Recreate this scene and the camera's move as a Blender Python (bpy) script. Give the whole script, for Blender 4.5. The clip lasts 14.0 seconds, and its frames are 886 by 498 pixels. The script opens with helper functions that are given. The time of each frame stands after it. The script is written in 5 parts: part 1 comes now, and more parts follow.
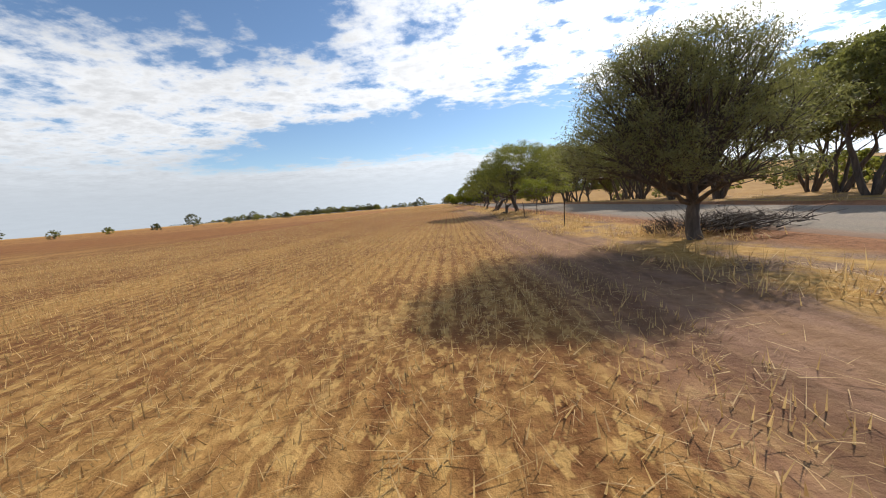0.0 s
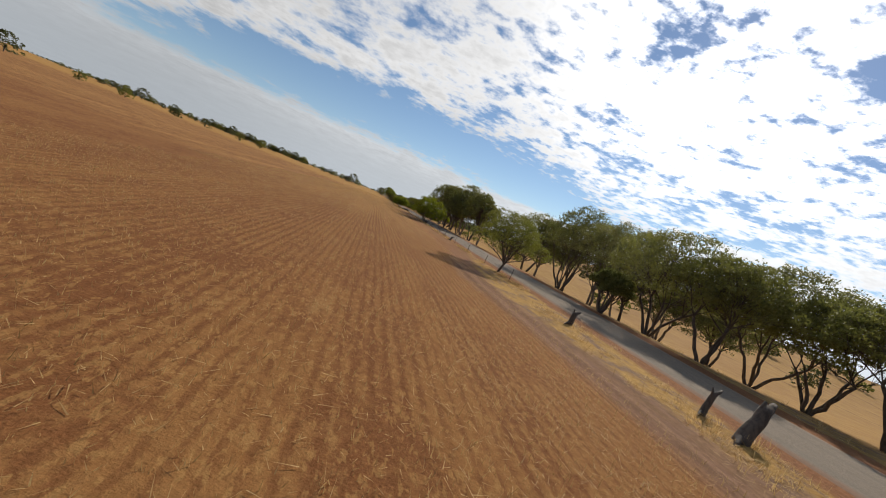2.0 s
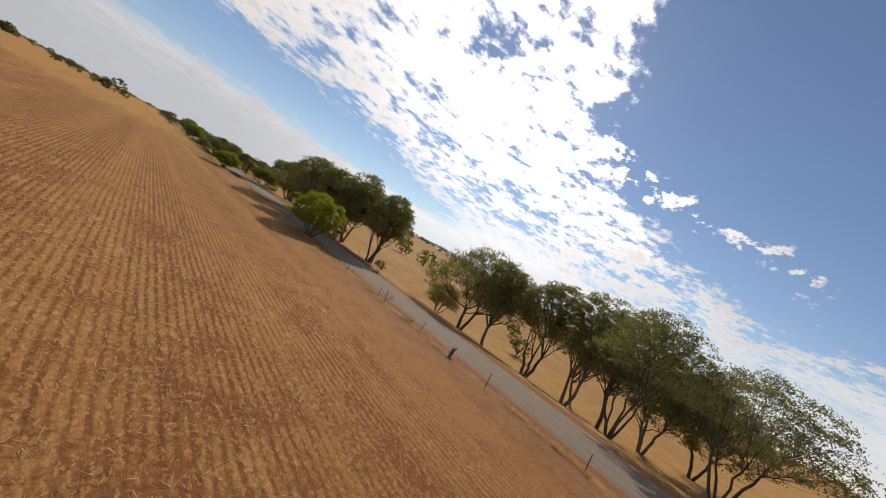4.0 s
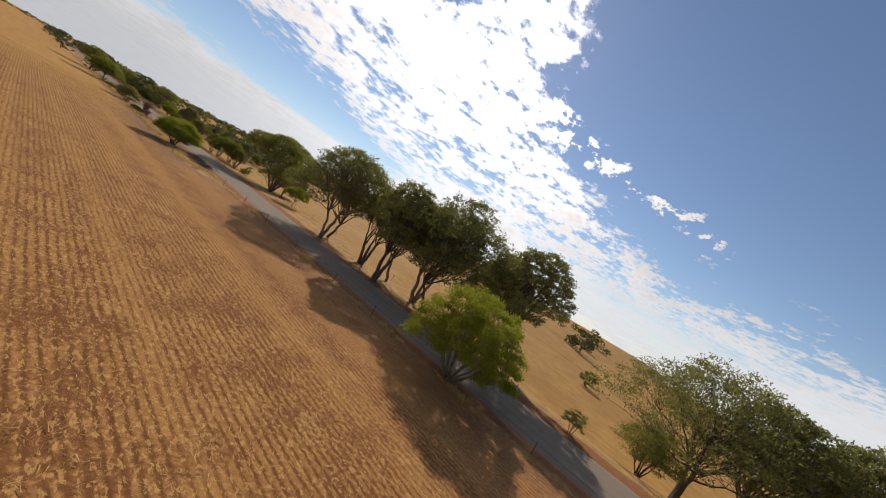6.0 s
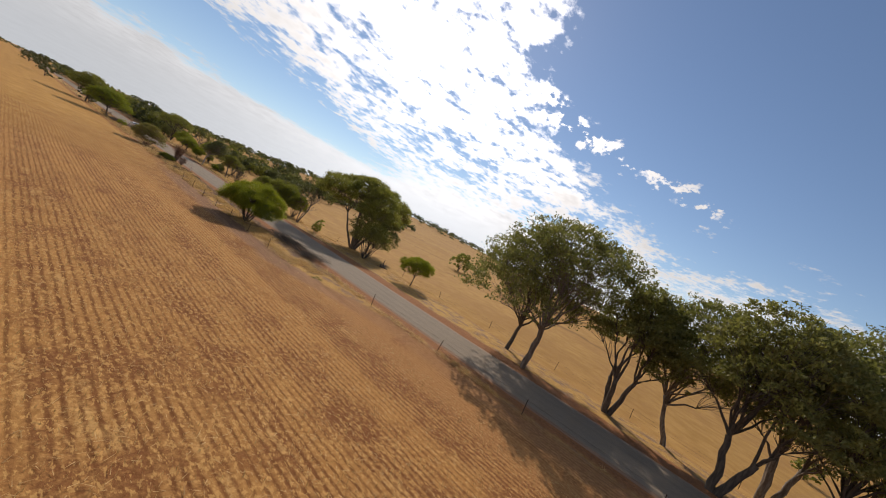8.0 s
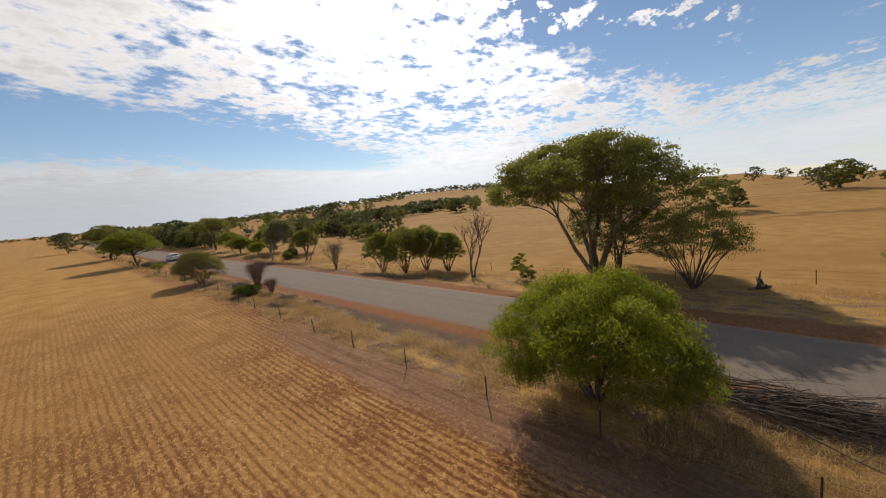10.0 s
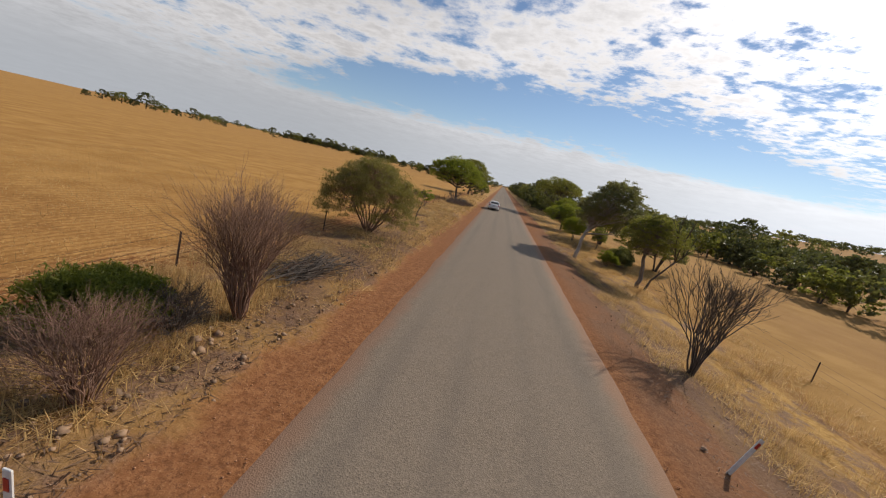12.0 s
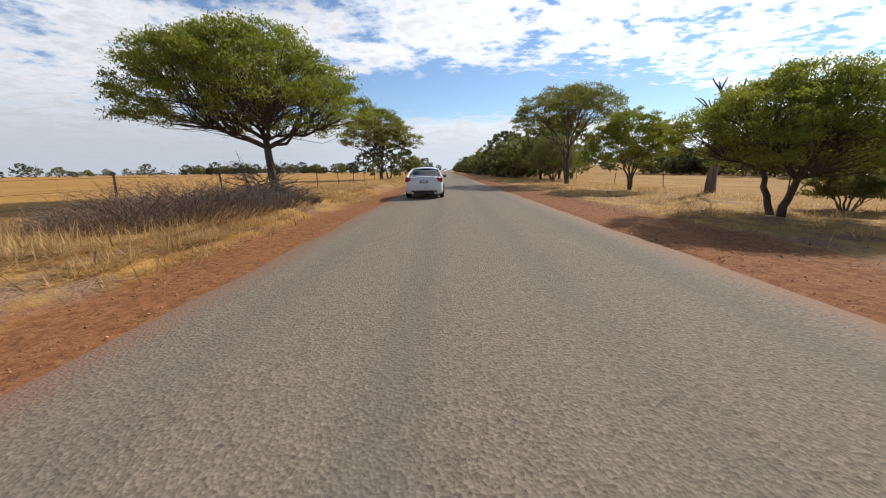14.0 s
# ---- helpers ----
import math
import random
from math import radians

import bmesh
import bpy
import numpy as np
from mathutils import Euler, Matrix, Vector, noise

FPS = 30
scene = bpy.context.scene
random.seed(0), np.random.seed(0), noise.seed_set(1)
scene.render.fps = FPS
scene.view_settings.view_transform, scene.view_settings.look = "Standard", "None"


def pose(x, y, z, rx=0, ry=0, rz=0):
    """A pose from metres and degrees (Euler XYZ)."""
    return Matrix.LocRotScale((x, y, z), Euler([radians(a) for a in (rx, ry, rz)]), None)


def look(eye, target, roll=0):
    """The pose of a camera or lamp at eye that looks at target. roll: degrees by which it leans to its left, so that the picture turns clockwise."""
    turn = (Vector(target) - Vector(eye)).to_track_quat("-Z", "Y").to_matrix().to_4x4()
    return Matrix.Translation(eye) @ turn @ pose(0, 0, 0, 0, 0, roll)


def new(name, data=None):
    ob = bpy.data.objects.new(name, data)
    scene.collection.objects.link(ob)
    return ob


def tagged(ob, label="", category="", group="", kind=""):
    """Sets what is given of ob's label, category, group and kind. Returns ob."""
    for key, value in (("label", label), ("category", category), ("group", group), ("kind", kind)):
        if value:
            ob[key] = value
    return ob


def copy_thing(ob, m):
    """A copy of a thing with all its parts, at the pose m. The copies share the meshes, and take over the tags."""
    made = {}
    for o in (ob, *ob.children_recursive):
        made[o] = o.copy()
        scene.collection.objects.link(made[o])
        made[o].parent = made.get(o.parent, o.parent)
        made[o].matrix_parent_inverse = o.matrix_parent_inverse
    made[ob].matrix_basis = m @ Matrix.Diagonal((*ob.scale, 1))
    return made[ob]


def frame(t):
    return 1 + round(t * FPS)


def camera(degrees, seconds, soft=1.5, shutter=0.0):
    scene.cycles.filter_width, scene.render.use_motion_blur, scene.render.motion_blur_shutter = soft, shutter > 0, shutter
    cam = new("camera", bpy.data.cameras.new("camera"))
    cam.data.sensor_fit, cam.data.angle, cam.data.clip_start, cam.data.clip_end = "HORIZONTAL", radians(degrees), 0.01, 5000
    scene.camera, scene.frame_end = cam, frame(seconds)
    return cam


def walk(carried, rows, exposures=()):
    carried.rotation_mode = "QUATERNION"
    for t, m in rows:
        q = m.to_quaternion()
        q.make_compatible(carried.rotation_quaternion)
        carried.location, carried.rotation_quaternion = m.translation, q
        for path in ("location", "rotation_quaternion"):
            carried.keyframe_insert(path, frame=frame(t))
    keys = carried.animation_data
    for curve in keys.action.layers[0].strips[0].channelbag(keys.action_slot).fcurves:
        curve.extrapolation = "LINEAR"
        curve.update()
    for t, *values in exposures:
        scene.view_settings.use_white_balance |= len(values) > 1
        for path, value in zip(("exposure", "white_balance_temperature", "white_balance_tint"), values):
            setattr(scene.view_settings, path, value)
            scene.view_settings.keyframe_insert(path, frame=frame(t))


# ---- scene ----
# ---------------------------------------------------------------- camera
cam = camera(103.0, 14.0, soft=1.1, shutter=0.004)
PATH = [
    (0, (-10.97, 93.61, 1.21), (-11.23, 103.53, -0.06), -4.72),
    (0.5, (-12.96, 101.45, 1.42), (-13.24, 111.37, 0.18), -2.23),
    (1, (-14.26, 109.42, 1.82), (-14.35, 119.33, 0.48), 3.86),
    (1.5, (-15.78, 117.98, 2.42), (-15.08, 127.86, 1.07), 12.37),
    (2, (-17.63, 126.97, 2.74), (-15.36, 136.68, 1.92), 21.83),
    (2.2, (-18.48, 130.53, 2.93), (-15.67, 140.11, 2.26), 22.93),
    (2.7, (-20.82, 139.29, 3.62), (-16.68, 148.38, 3.30), 25.24),
    (3.2, (-23.16, 148.08, 4.49), (-17.83, 156.54, 4.49), 26.93),
    (3.7, (-25.15, 157.20, 5.41), (-18.83, 164.95, 5.65), 28.05),
    (4.1, (-26.23, 164.93, 6.07), (-19.31, 172.14, 6.43), 28.55),
    (4.3, (-26.55, 169.00, 6.35), (-19.38, 175.96, 6.74), 28.67),
    (4.5, (-26.67, 173.22, 6.59), (-19.31, 179.98, 6.99), 28.71),
    (5, (-26.43, 184.12, 7.03), (-18.73, 190.50, 7.22), 28.41),
    (5.5, (-26.43, 194.01, 7.15), (-18.52, 200.12, 7.22), 29.19),
    (6, (-26.40, 202.85, 7.57), (-18.36, 208.80, 7.57), 29.78),
    (6.5, (-25.91, 212.13, 7.65), (-17.81, 217.99, 7.62), 31.42),
    (7, (-26.32, 220.34, 7.33), (-18.18, 226.15, 7.35), 31.53),
    (7.5, (-26.41, 228.37, 7.28), (-18.29, 234.20, 7.26), 30.36),
    (7.7, (-26.61, 231.91, 7.29), (-18.49, 237.75, 7.23), 29.00),
    (8.1, (-27.27, 239.59, 7.38), (-19.16, 245.44, 7.15), 23.13),
    (8.5, (-27.84, 247.73, 7.53), (-19.74, 253.58, 7.05), 14.73),
    (8.9, (-27.73, 255.93, 7.68), (-19.65, 261.77, 6.93), 5.81),
    (9.3, (-26.38, 263.79, 7.81), (-18.33, 269.63, 6.80), -1.59),
    (9.6, (-24.20, 269.21, 7.88), (-16.18, 275.06, 6.69), -4.95),
    (9.8, (-22.07, 272.51, 7.89), (-14.06, 278.36, 6.62), -5.66),
    (10, (-19.44, 275.53, 7.64), (-12.05, 282.13, 6.30), -4.96),
    (10.5, (-13.10, 282.26, 6.89), (-7.94, 290.73, 5.67), 2.61),
    (11, (-7.57, 289.08, 6.36), (-5.38, 298.68, 4.56), 10.79),
    (11.5, (-2.93, 297.71, 5.35), (-3.35, 307.42, 3.00), 14.97),
    (12, (-0.93, 306.91, 4.39), (-2.13, 316.62, 2.30), 13.03),
    (12.5, (-0.76, 317.43, 3.46), (-1.34, 327.21, 1.44), 4.23),
    (13, (-0.71, 327.31, 2.56), (-0.97, 337.10, 0.52), 0.16),
    (13.5, (-0.66, 338.68, 1.80), (-0.80, 348.44, -0.37), -0.34),
    (14, (-0.48, 350.36, 1.30), (-0.62, 360.12, -0.86), -0.77),
]
walk(cam, [(t, look(eye, target, roll)) for t, eye, target, roll in PATH], [(0.0, 0.20, 6300, 10), (0.5, 0.26, 6300, 10), (1.0, 0.04, 6350, 10), (2.0, -0.30, 6500, 10), (4.3, -0.34, 6800, 14), (7.7, -0.26, 6800, 14),
                 (9.8, -0.34, 6750, 13), (11.5, -0.38, 6650, 13), (12.5, -0.06, 6550, 13), (13.0, 0.05, 6400, 12), (13.5, 0.13, 6350, 12), (14.0, 0.11, 6250, 11)])

# ---------------------------------------------------------------- light
SUN_AZ, SUN_EL = 48.0, 35.5          # degrees right of the road's heading, and above the horizon


def nodes_of(tree):
    """Short helpers to write node trees as expressions."""
    def put(kind, **sets):
        n = tree.nodes.new(kind)
        for k, v in sets.items():
            give(n, k, v)
        return n

    def give(n, k, v):
        if k == "operation":
            n.operation = v
        elif k == "blend_type":
            n.blend_type = v
        elif k == "data_type":
            n.data_type = v

    def plug(v, sock):
        if isinstance(v, bpy.types.NodeSocket):
            tree.links.new(v, sock)
        elif v is not None:
            sock.default_value = v

    def m(op, a, b=None, c=None):
        n = put("ShaderNodeMath", operation=op)
        for i, v in enumerate((a, b, c)):
            plug(v, n.inputs[i])
        return n.outputs[0]

    def ramp(v, lo, hi, a=0.0, b=1.0):
        n = put("ShaderNodeMapRange")
        n.interpolation_type = "SMOOTHSTEP"
        for i, x in enumerate((v, lo, hi, a, b)):
            plug(x, n.inputs[i])
        return n.outputs[0]

    def noise_at(vec, scale, detail=4.0, rough=0.55):
        n = put("ShaderNodeTexNoise")
        plug(vec, n.inputs["Vector"])
        n.inputs["Scale"].default_value = scale
        n.inputs["Detail"].default_value = detail
        n.inputs["Roughness"].default_value = rough
        return n.outputs["Fac"]

    def mix(f, a, b, how="MIX"):
        n = put("ShaderNodeMix", data_type="RGBA")
        n.blend_type = how
        plug(f, n.inputs[0])
        for v, s in ((a, n.inputs[6]), (b, n.inputs[7])):
            plug((*v, 1.0) if isinstance(v, tuple) and len(v) == 3 else v, s)
        return n.outputs[2]

    def stretch(vec, x, y, z):
        n = put("ShaderNodeVectorMath", operation="MULTIPLY")
        plug(vec, n.inputs[0])
        n.inputs[1].default_value = (x, y, z)
        return n.outputs[0]

    return put, plug, m, ramp, noise_at, mix, stretch


def build_world():
    world = bpy.data.worlds.new("sky")
    scene.world = world
    world.use_nodes = True
    tree = world.node_tree
    tree.nodes.clear()
    put, plug, m, ramp, noise_at, mix, stretch = nodes_of(tree)
    sky = put("ShaderNodeTexSky")
    sky.sky_type = "NISHITA"
    sky.sun_disc = False
    sky.sun_elevation = radians(SUN_EL)
    sky.sun_rotation = radians(SUN_AZ)
    sky.air_density, sky.dust_density, sky.ozone_density = 1.0, 0.06, 3.2
    way = put("ShaderNodeTexCoord").outputs["Generated"]
    sep = put("ShaderNodeSeparateXYZ")
    plug(way, sep.inputs[0])
    x, y, z = sep.outputs
    deg = 180.0 / math.pi
    el = m("MULTIPLY", m("ARCSINE", z), deg)
    az = m("MULTIPLY", m("ARCTAN2", x, y), deg)
    # the clouds lie on a level layer, so they crowd together towards the horizon
    up = m("ADD", m("MAXIMUM", z, 0.0), 0.10)
    com = put("ShaderNodeCombineXYZ")
    plug(m("DIVIDE", x, up), com.inputs[0])
    plug(m("DIVIDE", y, up), com.inputs[1])
    flat = com.outputs[0]
    big = noise_at(stretch(flat, 0.55, 0.8, 1.0), 0.9, 3.0)
    mid = noise_at(flat, 3.2, 9.0, 0.62)
    fine = noise_at(stretch(flat, 1.0, 1.25, 1.0), 11.0, 6.0, 0.6)
    calm = ramp(el, 3.0, 11.0, 0.12, 1.0)
    mid = m("MULTIPLY_ADD", m("SUBTRACT", mid, 0.5), calm, 0.5)
    fine = m("MULTIPLY_ADD", m("SUBTRACT", fine, 0.5), calm, 0.5)
    dens = m("ADD", m("ADD", m("MULTIPLY", big, 0.35), m("MULTIPLY", mid, 0.85)), m("MULTIPLY", m("SUBTRACT", fine, 0.5), ramp(az, -8.0, 25.0, 0.20, 0.60)))
    # coverage of the layer: a blue lane low ahead, open sky beyond the sun, haze at the horizon
    lane = m("SUBTRACT", 11.3, m("MULTIPLY", m("MULTIPLY", az, az), 0.0035))
    off = m("DIVIDE", m("SUBTRACT", el, lane), 3.0)
    gap = m("POWER", 2.718, m("MULTIPLY", m("MULTIPLY", off, off), -1.0))
    gap = m("MULTIPLY", gap, ramp(m("ABSOLUTE", m("SUBTRACT", az, 4.0)), 22.0, 50.0, 0.34, 0.10))
    rim = m("MAXIMUM", 10.0, m("SUBTRACT", 21.0, m("MULTIPLY", m("SUBTRACT", az, 63.0), 0.50)))
    clear = m("MULTIPLY", ramp(az, 49.0, 68.0), ramp(m("SUBTRACT", el, rim), -3.0, 5.0))
    file = m("DIVIDE", m("SUBTRACT", el, m("SUBTRACT", 25.5, m("MULTIPLY", m("SUBTRACT", az, 60.5), 0.26))), 2.6)
    file = m("POWER", 2.718, m("MULTIPLY", m("MULTIPLY", file, file), -1.0))
    file = m("MULTIPLY", file, m("MULTIPLY", ramp(az, 54.0, 60.0), ramp(az, 94.0, 86.0)))
    spot = put("ShaderNodeCombineXYZ")
    plug(m("MULTIPLY", az, 0.30), spot.inputs[0])
    plug(m("MULTIPLY", el, 0.42), spot.inputs[1])
    puff = ramp(noise_at(spot.outputs[0], 1.0, 5.0, 0.6), 0.44, 0.60)
    clear = m("SUBTRACT", clear, m("MULTIPLY", m("MULTIPLY", file, puff), 1.1))
    left = m("MULTIPLY", ramp(az, -6.0, -24.0), ramp(el, 17.0, 24.0))
    haze = m("MULTIPLY", ramp(el, 8.0, 4.0), ramp(az, 75.0, 50.0))
    cover = m("SUBTRACT", m("ADD", m("ADD", 0.050, m("MULTIPLY", m("MULTIPLY", ramp(az, 4.0, -22.0), ramp(el, 22.0, 15.0)), 0.055)), m("MULTIPLY", haze, 0.30)),
              m("ADD", m("ADD", gap, m("MULTIPLY", clear, 0.33)), m("MULTIPLY", left, 0.14)))
    cloud = ramp(m("ADD", dens, cover), 0.51, 0.70)
    toward = put("ShaderNodeVectorMath", operation="DOT_PRODUCT")
    plug(way, toward.inputs[0])
    s_el, s_az = radians(SUN_EL), radians(SUN_AZ)
    toward.inputs[1].default_value = (math.sin(s_az) * math.cos(s_el), math.cos(s_az) * math.cos(s_el), math.sin(s_el))
    near = m("POWER", m("MAXIMUM", toward.outputs["Value"], 0.0), 14.0)
    bright = m("ADD", 0.97, m("MULTIPLY", near, 1.9))
    bright = m("MULTIPLY", bright, ramp(m("ADD", mid, m("MULTIPLY", fine, 0.5)), 0.55, 1.0, 1.18, 0.80))
    bright = m("MULTIPLY", bright, m("SUBTRACT", 1.0, m("MULTIPLY", m("MULTIPLY", ramp(el, 13.0, 3.0), ramp(az, 40.0, 0.0)), 0.26)))
    bright = m("MULTIPLY", bright, ramp(az, 2.0, -34.0, 1.0, 0.80))
    bg_sky = put("ShaderNodeBackground")
    plug(mix(1.0, sky.outputs[0], (1.0, 0.98, 0.96), "MULTIPLY"), bg_sky.inputs[0])
    bg_sky.inputs[1].default_value = 0.12
    bg_cloud = put("ShaderNodeBackground")
    plug(mix(ramp(el, 0.0, 14.0), (0.86, 0.93, 1.0), (1.0, 1.0, 1.0)), bg_cloud.inputs[0])
    plug(bright, bg_cloud.inputs[1])
    both = put("ShaderNodeMixShader")
    plug(cloud, both.inputs[0])
    tree.links.new(bg_sky.outputs[0], both.inputs[1])
    tree.links.new(bg_cloud.outputs[0], both.inputs[2])
    out = put("ShaderNodeOutputWorld")
    tree.links.new(both.outputs[0], out.inputs[0])


build_world()
sun = new("sun", bpy.data.lights.new("sun", "SUN"))
sun.data.energy, sun.data.angle, sun.data.color = 4.25, radians(0.6), (1.0, 0.91, 0.78)
sun.matrix_world = look((300 * math.sin(radians(SUN_AZ)), 300 * math.cos(radians(SUN_AZ)), 300 * math.tan(radians(SUN_EL))), (0, 0, 0))


# ---------------------------------------------------------------- materials
def material(name, rough=0.8, metal=0.0):
    mat = bpy.data.materials.new(name)
    mat.use_nodes = True
    tree = mat.node_tree
    bsdf = tree.nodes["Principled BSDF"]
    bsdf.inputs["Roughness"].default_value = rough
    bsdf.inputs["Metallic"].default_value = metal
    return mat, tree, bsdf, nodes_of(tree)


def bump(tree, bsdf, height, strength, dist):
    b = tree.nodes.new("ShaderNodeBump")
    b.inputs["Strength"].default_value = strength
    b.inputs["Distance"].default_value = dist
    tree.links.new(height, b.inputs["Height"])
    tree.links.new(b.outputs[0], bsdf.inputs["Normal"])


def ground_material():
    mat, tree, bsdf, (put, plug, m, ramp, noise_at, mix, stretch) = material("farm_ground", 0.95)
    bsdf.inputs["Specular IOR Level"].default_value = 0.1
    pos = put("ShaderNodeNewGeometry").outputs["Position"]
    sep = put("ShaderNodeSeparateXYZ")
    plug(pos, sep.inputs[0])
    x, y, z = sep.outputs
    n_big = noise_at(pos, 0.045, 4.0)
    n_mid = noise_at(pos, 0.45, 5.0)
    n_fine = noise_at(pos, 6.0, 6.0, 0.65)
    n_grit = noise_at(pos, 28.0, 4.0, 0.7)
    # stubble field: straw between bare drill rows that run with the road
    along = noise_at(stretch(pos, 1.6, 0.05, 1.0), 1.0, 3.0)
    wob = m("ADD", x, m("MULTIPLY", n_mid, 0.16))
    row = m("MULTIPLY_ADD", m("SINE", m("MULTIPLY", wob, 2 * math.pi / 0.30)), 0.5, 0.5)
    pass_lines = noise_at(stretch(pos, 0.33, 0.006, 1.0), 1.0, 4.0, 0.6)
    straw = mix(ramp(n_fine, 0.3, 0.7), (0.288, 0.136, 0.042), (0.455, 0.236, 0.082))
    soil = mix(ramp(n_grit, 0.3, 0.7), (0.150, 0.058, 0.021), (0.255, 0.103, 0.037))
    clods = noise_at(stretch(pos, 1.0, 0.26, 1.0), 3.0, 3.0, 0.6)
    litter = m("ADD", m("MULTIPLY", row, m("MULTIPLY", ramp(n_mid, 0.35, 0.65), 0.26)), m("ADD", m("MULTIPLY", n_fine, 0.50), m("ADD", m("MULTIPLY", pass_lines, 0.42), m("MULTIPLY", clods, 0.42))))
    field = mix(ramp(litter, 0.61, 0.88), soil, straw)
    field = mix(ramp(m("ADD", pass_lines, m("MULTIPLY", n_mid, 0.25)), 0.64, 0.80, 0.0, 0.42), field, (0.45, 0.225, 0.070))
    field = mix(ramp(n_big, 0.50, 0.70, 0.0, 0.22), field, (0.25, 0.108, 0.038))
    # loose pale straw left in patches, and a golden stand further along
    heap = noise_at(stretch(pos, 1.0, 0.35, 1.0), 0.9, 6.0, 0.7)
    field = mix(ramp(m("ADD", heap, m("MULTIPLY", n_fine, 0.3)), 0.72, 0.86, 0.0, 0.55), field, (0.62, 0.375, 0.140))
    fleck = noise_at(stretch(pos, 1.0, 0.42, 1.0), 9.5, 2.0, 0.7)
    hole = m("ADD", noise_at(stretch(pos, 1.0, 0.24, 1.0), 7.0, 3.0, 0.7), m("MULTIPLY", row, -0.24))
    field = mix(m("MULTIPLY", m("MULTIPLY", ramp(row, 0.42, 0.08), ramp(m("ADD", n_mid, m("MULTIPLY", n_big, 0.6)), 0.60, 0.98, 0.08, 0.46)), ramp(y, 120.0, 160.0, 0.35, 1.0)), field, (0.150, 0.056, 0.018))
    field = mix(ramp(hole, 0.46, 0.56, 0.0, 0.33), field, (0.115, 0.043, 0.013))
    field = mix(ramp(fleck, 0.54, 0.64, 0.0, 0.62), field, (0.60, 0.345, 0.118))
    edge_ = m("MULTIPLY", m("SUBTRACT", n_mid, 0.5), 2.4)
    gold = mix(ramp(n_mid, 0.3, 0.7), (0.400, 0.212, 0.054), (0.510, 0.290, 0.084))
    gold = mix(ramp(m("ADD", pass_lines, m("MULTIPLY", heap, 0.4)), 0.62, 0.86, 0.0, 0.5), gold, (0.330, 0.165, 0.045))
    field = mix(m("MULTIPLY", ramp(m("ADD", y, m("MULTIPLY", n_big, 60.0)), 316.0, 362.0), ramp(m("ADD", x, edge_), -9.6, -11.2, 0.0, 0.8)), field, gold)
    field = mix(ramp(y, 140.0, 118.0), field, (0.91, 1.0, 1.0), "MULTIPLY")
    worn = m("MULTIPLY", ramp(m("ADD", y, m("MULTIPLY", n_big, 20.0)), 118.0, 138.0), ramp(y, 185.0, 160.0, 0.0, 0.55))
    field = mix(worn, field, soil)
    # grazed paddock on the far side of the road: paler, even, dry grass
    pad = mix(ramp(n_mid, 0.3, 0.7), (0.330, 0.180, 0.049), (0.420, 0.240, 0.072))
    ribs = noise_at(stretch(pos, 0.05, 0.012, 1.0), 1.0, 6.0, 0.7)
    pad = mix(ramp(m("ADD", ribs, m("MULTIPLY", n_fine, 0.35)), 0.62, 0.80, 0.0, 0.55), pad, (0.30, 0.155, 0.050))
    pad = mix(ramp(n_big, 0.5, 0.75, 0.0, 0.5), pad, (0.33, 0.180, 0.052))
    bank = m("FRACT", m("DIVIDE", m("ADD", m("ADD", x, m("MULTIPLY", y, 0.30)), m("MULTIPLY", n_big, 26.0)), 46.0))
    bank = m("MULTIPLY", ramp(m("ABSOLUTE", m("SUBTRACT", bank, 0.5)), 0.035, 0.008), ramp(x, 50.0, 70.0, 0.0, 0.65))
    pad = mix(bank, pad, (0.17, 0.090, 0.034))
    # the red gravel shoulder and the verge of dry grass and bare pinkish earth
    red = mix(ramp(n_fine, 0.3, 0.7), (0.215, 0.088, 0.034), (0.318, 0.146, 0.063))
    red = mix(ramp(n_grit, 0.55, 0.75, 0.0, 0.7), red, (0.42, 0.235, 0.125))
    red = mix(ramp(noise_at(pos, 15.0, 3.0, 0.7), 0.50, 0.62, 0.0, 0.60), red, (0.120, 0.048, 0.022))
    dry = mix(ramp(n_fine, 0.25, 0.75), (0.300, 0.158, 0.040), (0.580, 0.362, 0.116))
    bare = mix(ramp(n_grit, 0.3, 0.7), (0.135, 0.078, 0.046), (0.350, 0.222, 0.138))
    n_patch = noise_at(stretch(pos, 1.0, 0.6, 1.0), 1.1, 5.0, 0.65)
    verge = mix(ramp(m("ADD", n_patch, m("MULTIPLY", n_fine, 0.35)), 0.62, 0.80), dry, bare)
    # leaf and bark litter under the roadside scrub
    mulch_and_shade = mix(ramp(n_grit, 0.3, 0.7), (0.085, 0.046, 0.028), (0.235, 0.140, 0.085))
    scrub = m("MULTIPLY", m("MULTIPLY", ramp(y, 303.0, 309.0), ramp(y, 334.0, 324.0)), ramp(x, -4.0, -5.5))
    verge = mix(m("MULTIPLY", scrub, ramp(m("ADD", n_mid, m("MULTIPLY", n_fine, 0.5)), 0.55, 0.85, 0.35, 0.95)), verge, mulch_and_shade)
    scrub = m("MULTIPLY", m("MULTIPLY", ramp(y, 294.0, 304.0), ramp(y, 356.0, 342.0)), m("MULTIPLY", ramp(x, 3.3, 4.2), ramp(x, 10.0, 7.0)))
    verge = mix(m("MULTIPLY", scrub, ramp(m("ADD", n_mid, m("MULTIPLY", n_fine, 0.5)), 0.50, 0.85, 0.25, 0.85)), verge, mulch_and_shade)
    edge = m("MULTIPLY", m("SUBTRACT", n_mid, 0.5), 1.6)
    ax = m("ADD", m("ABSOLUTE", x), edge)
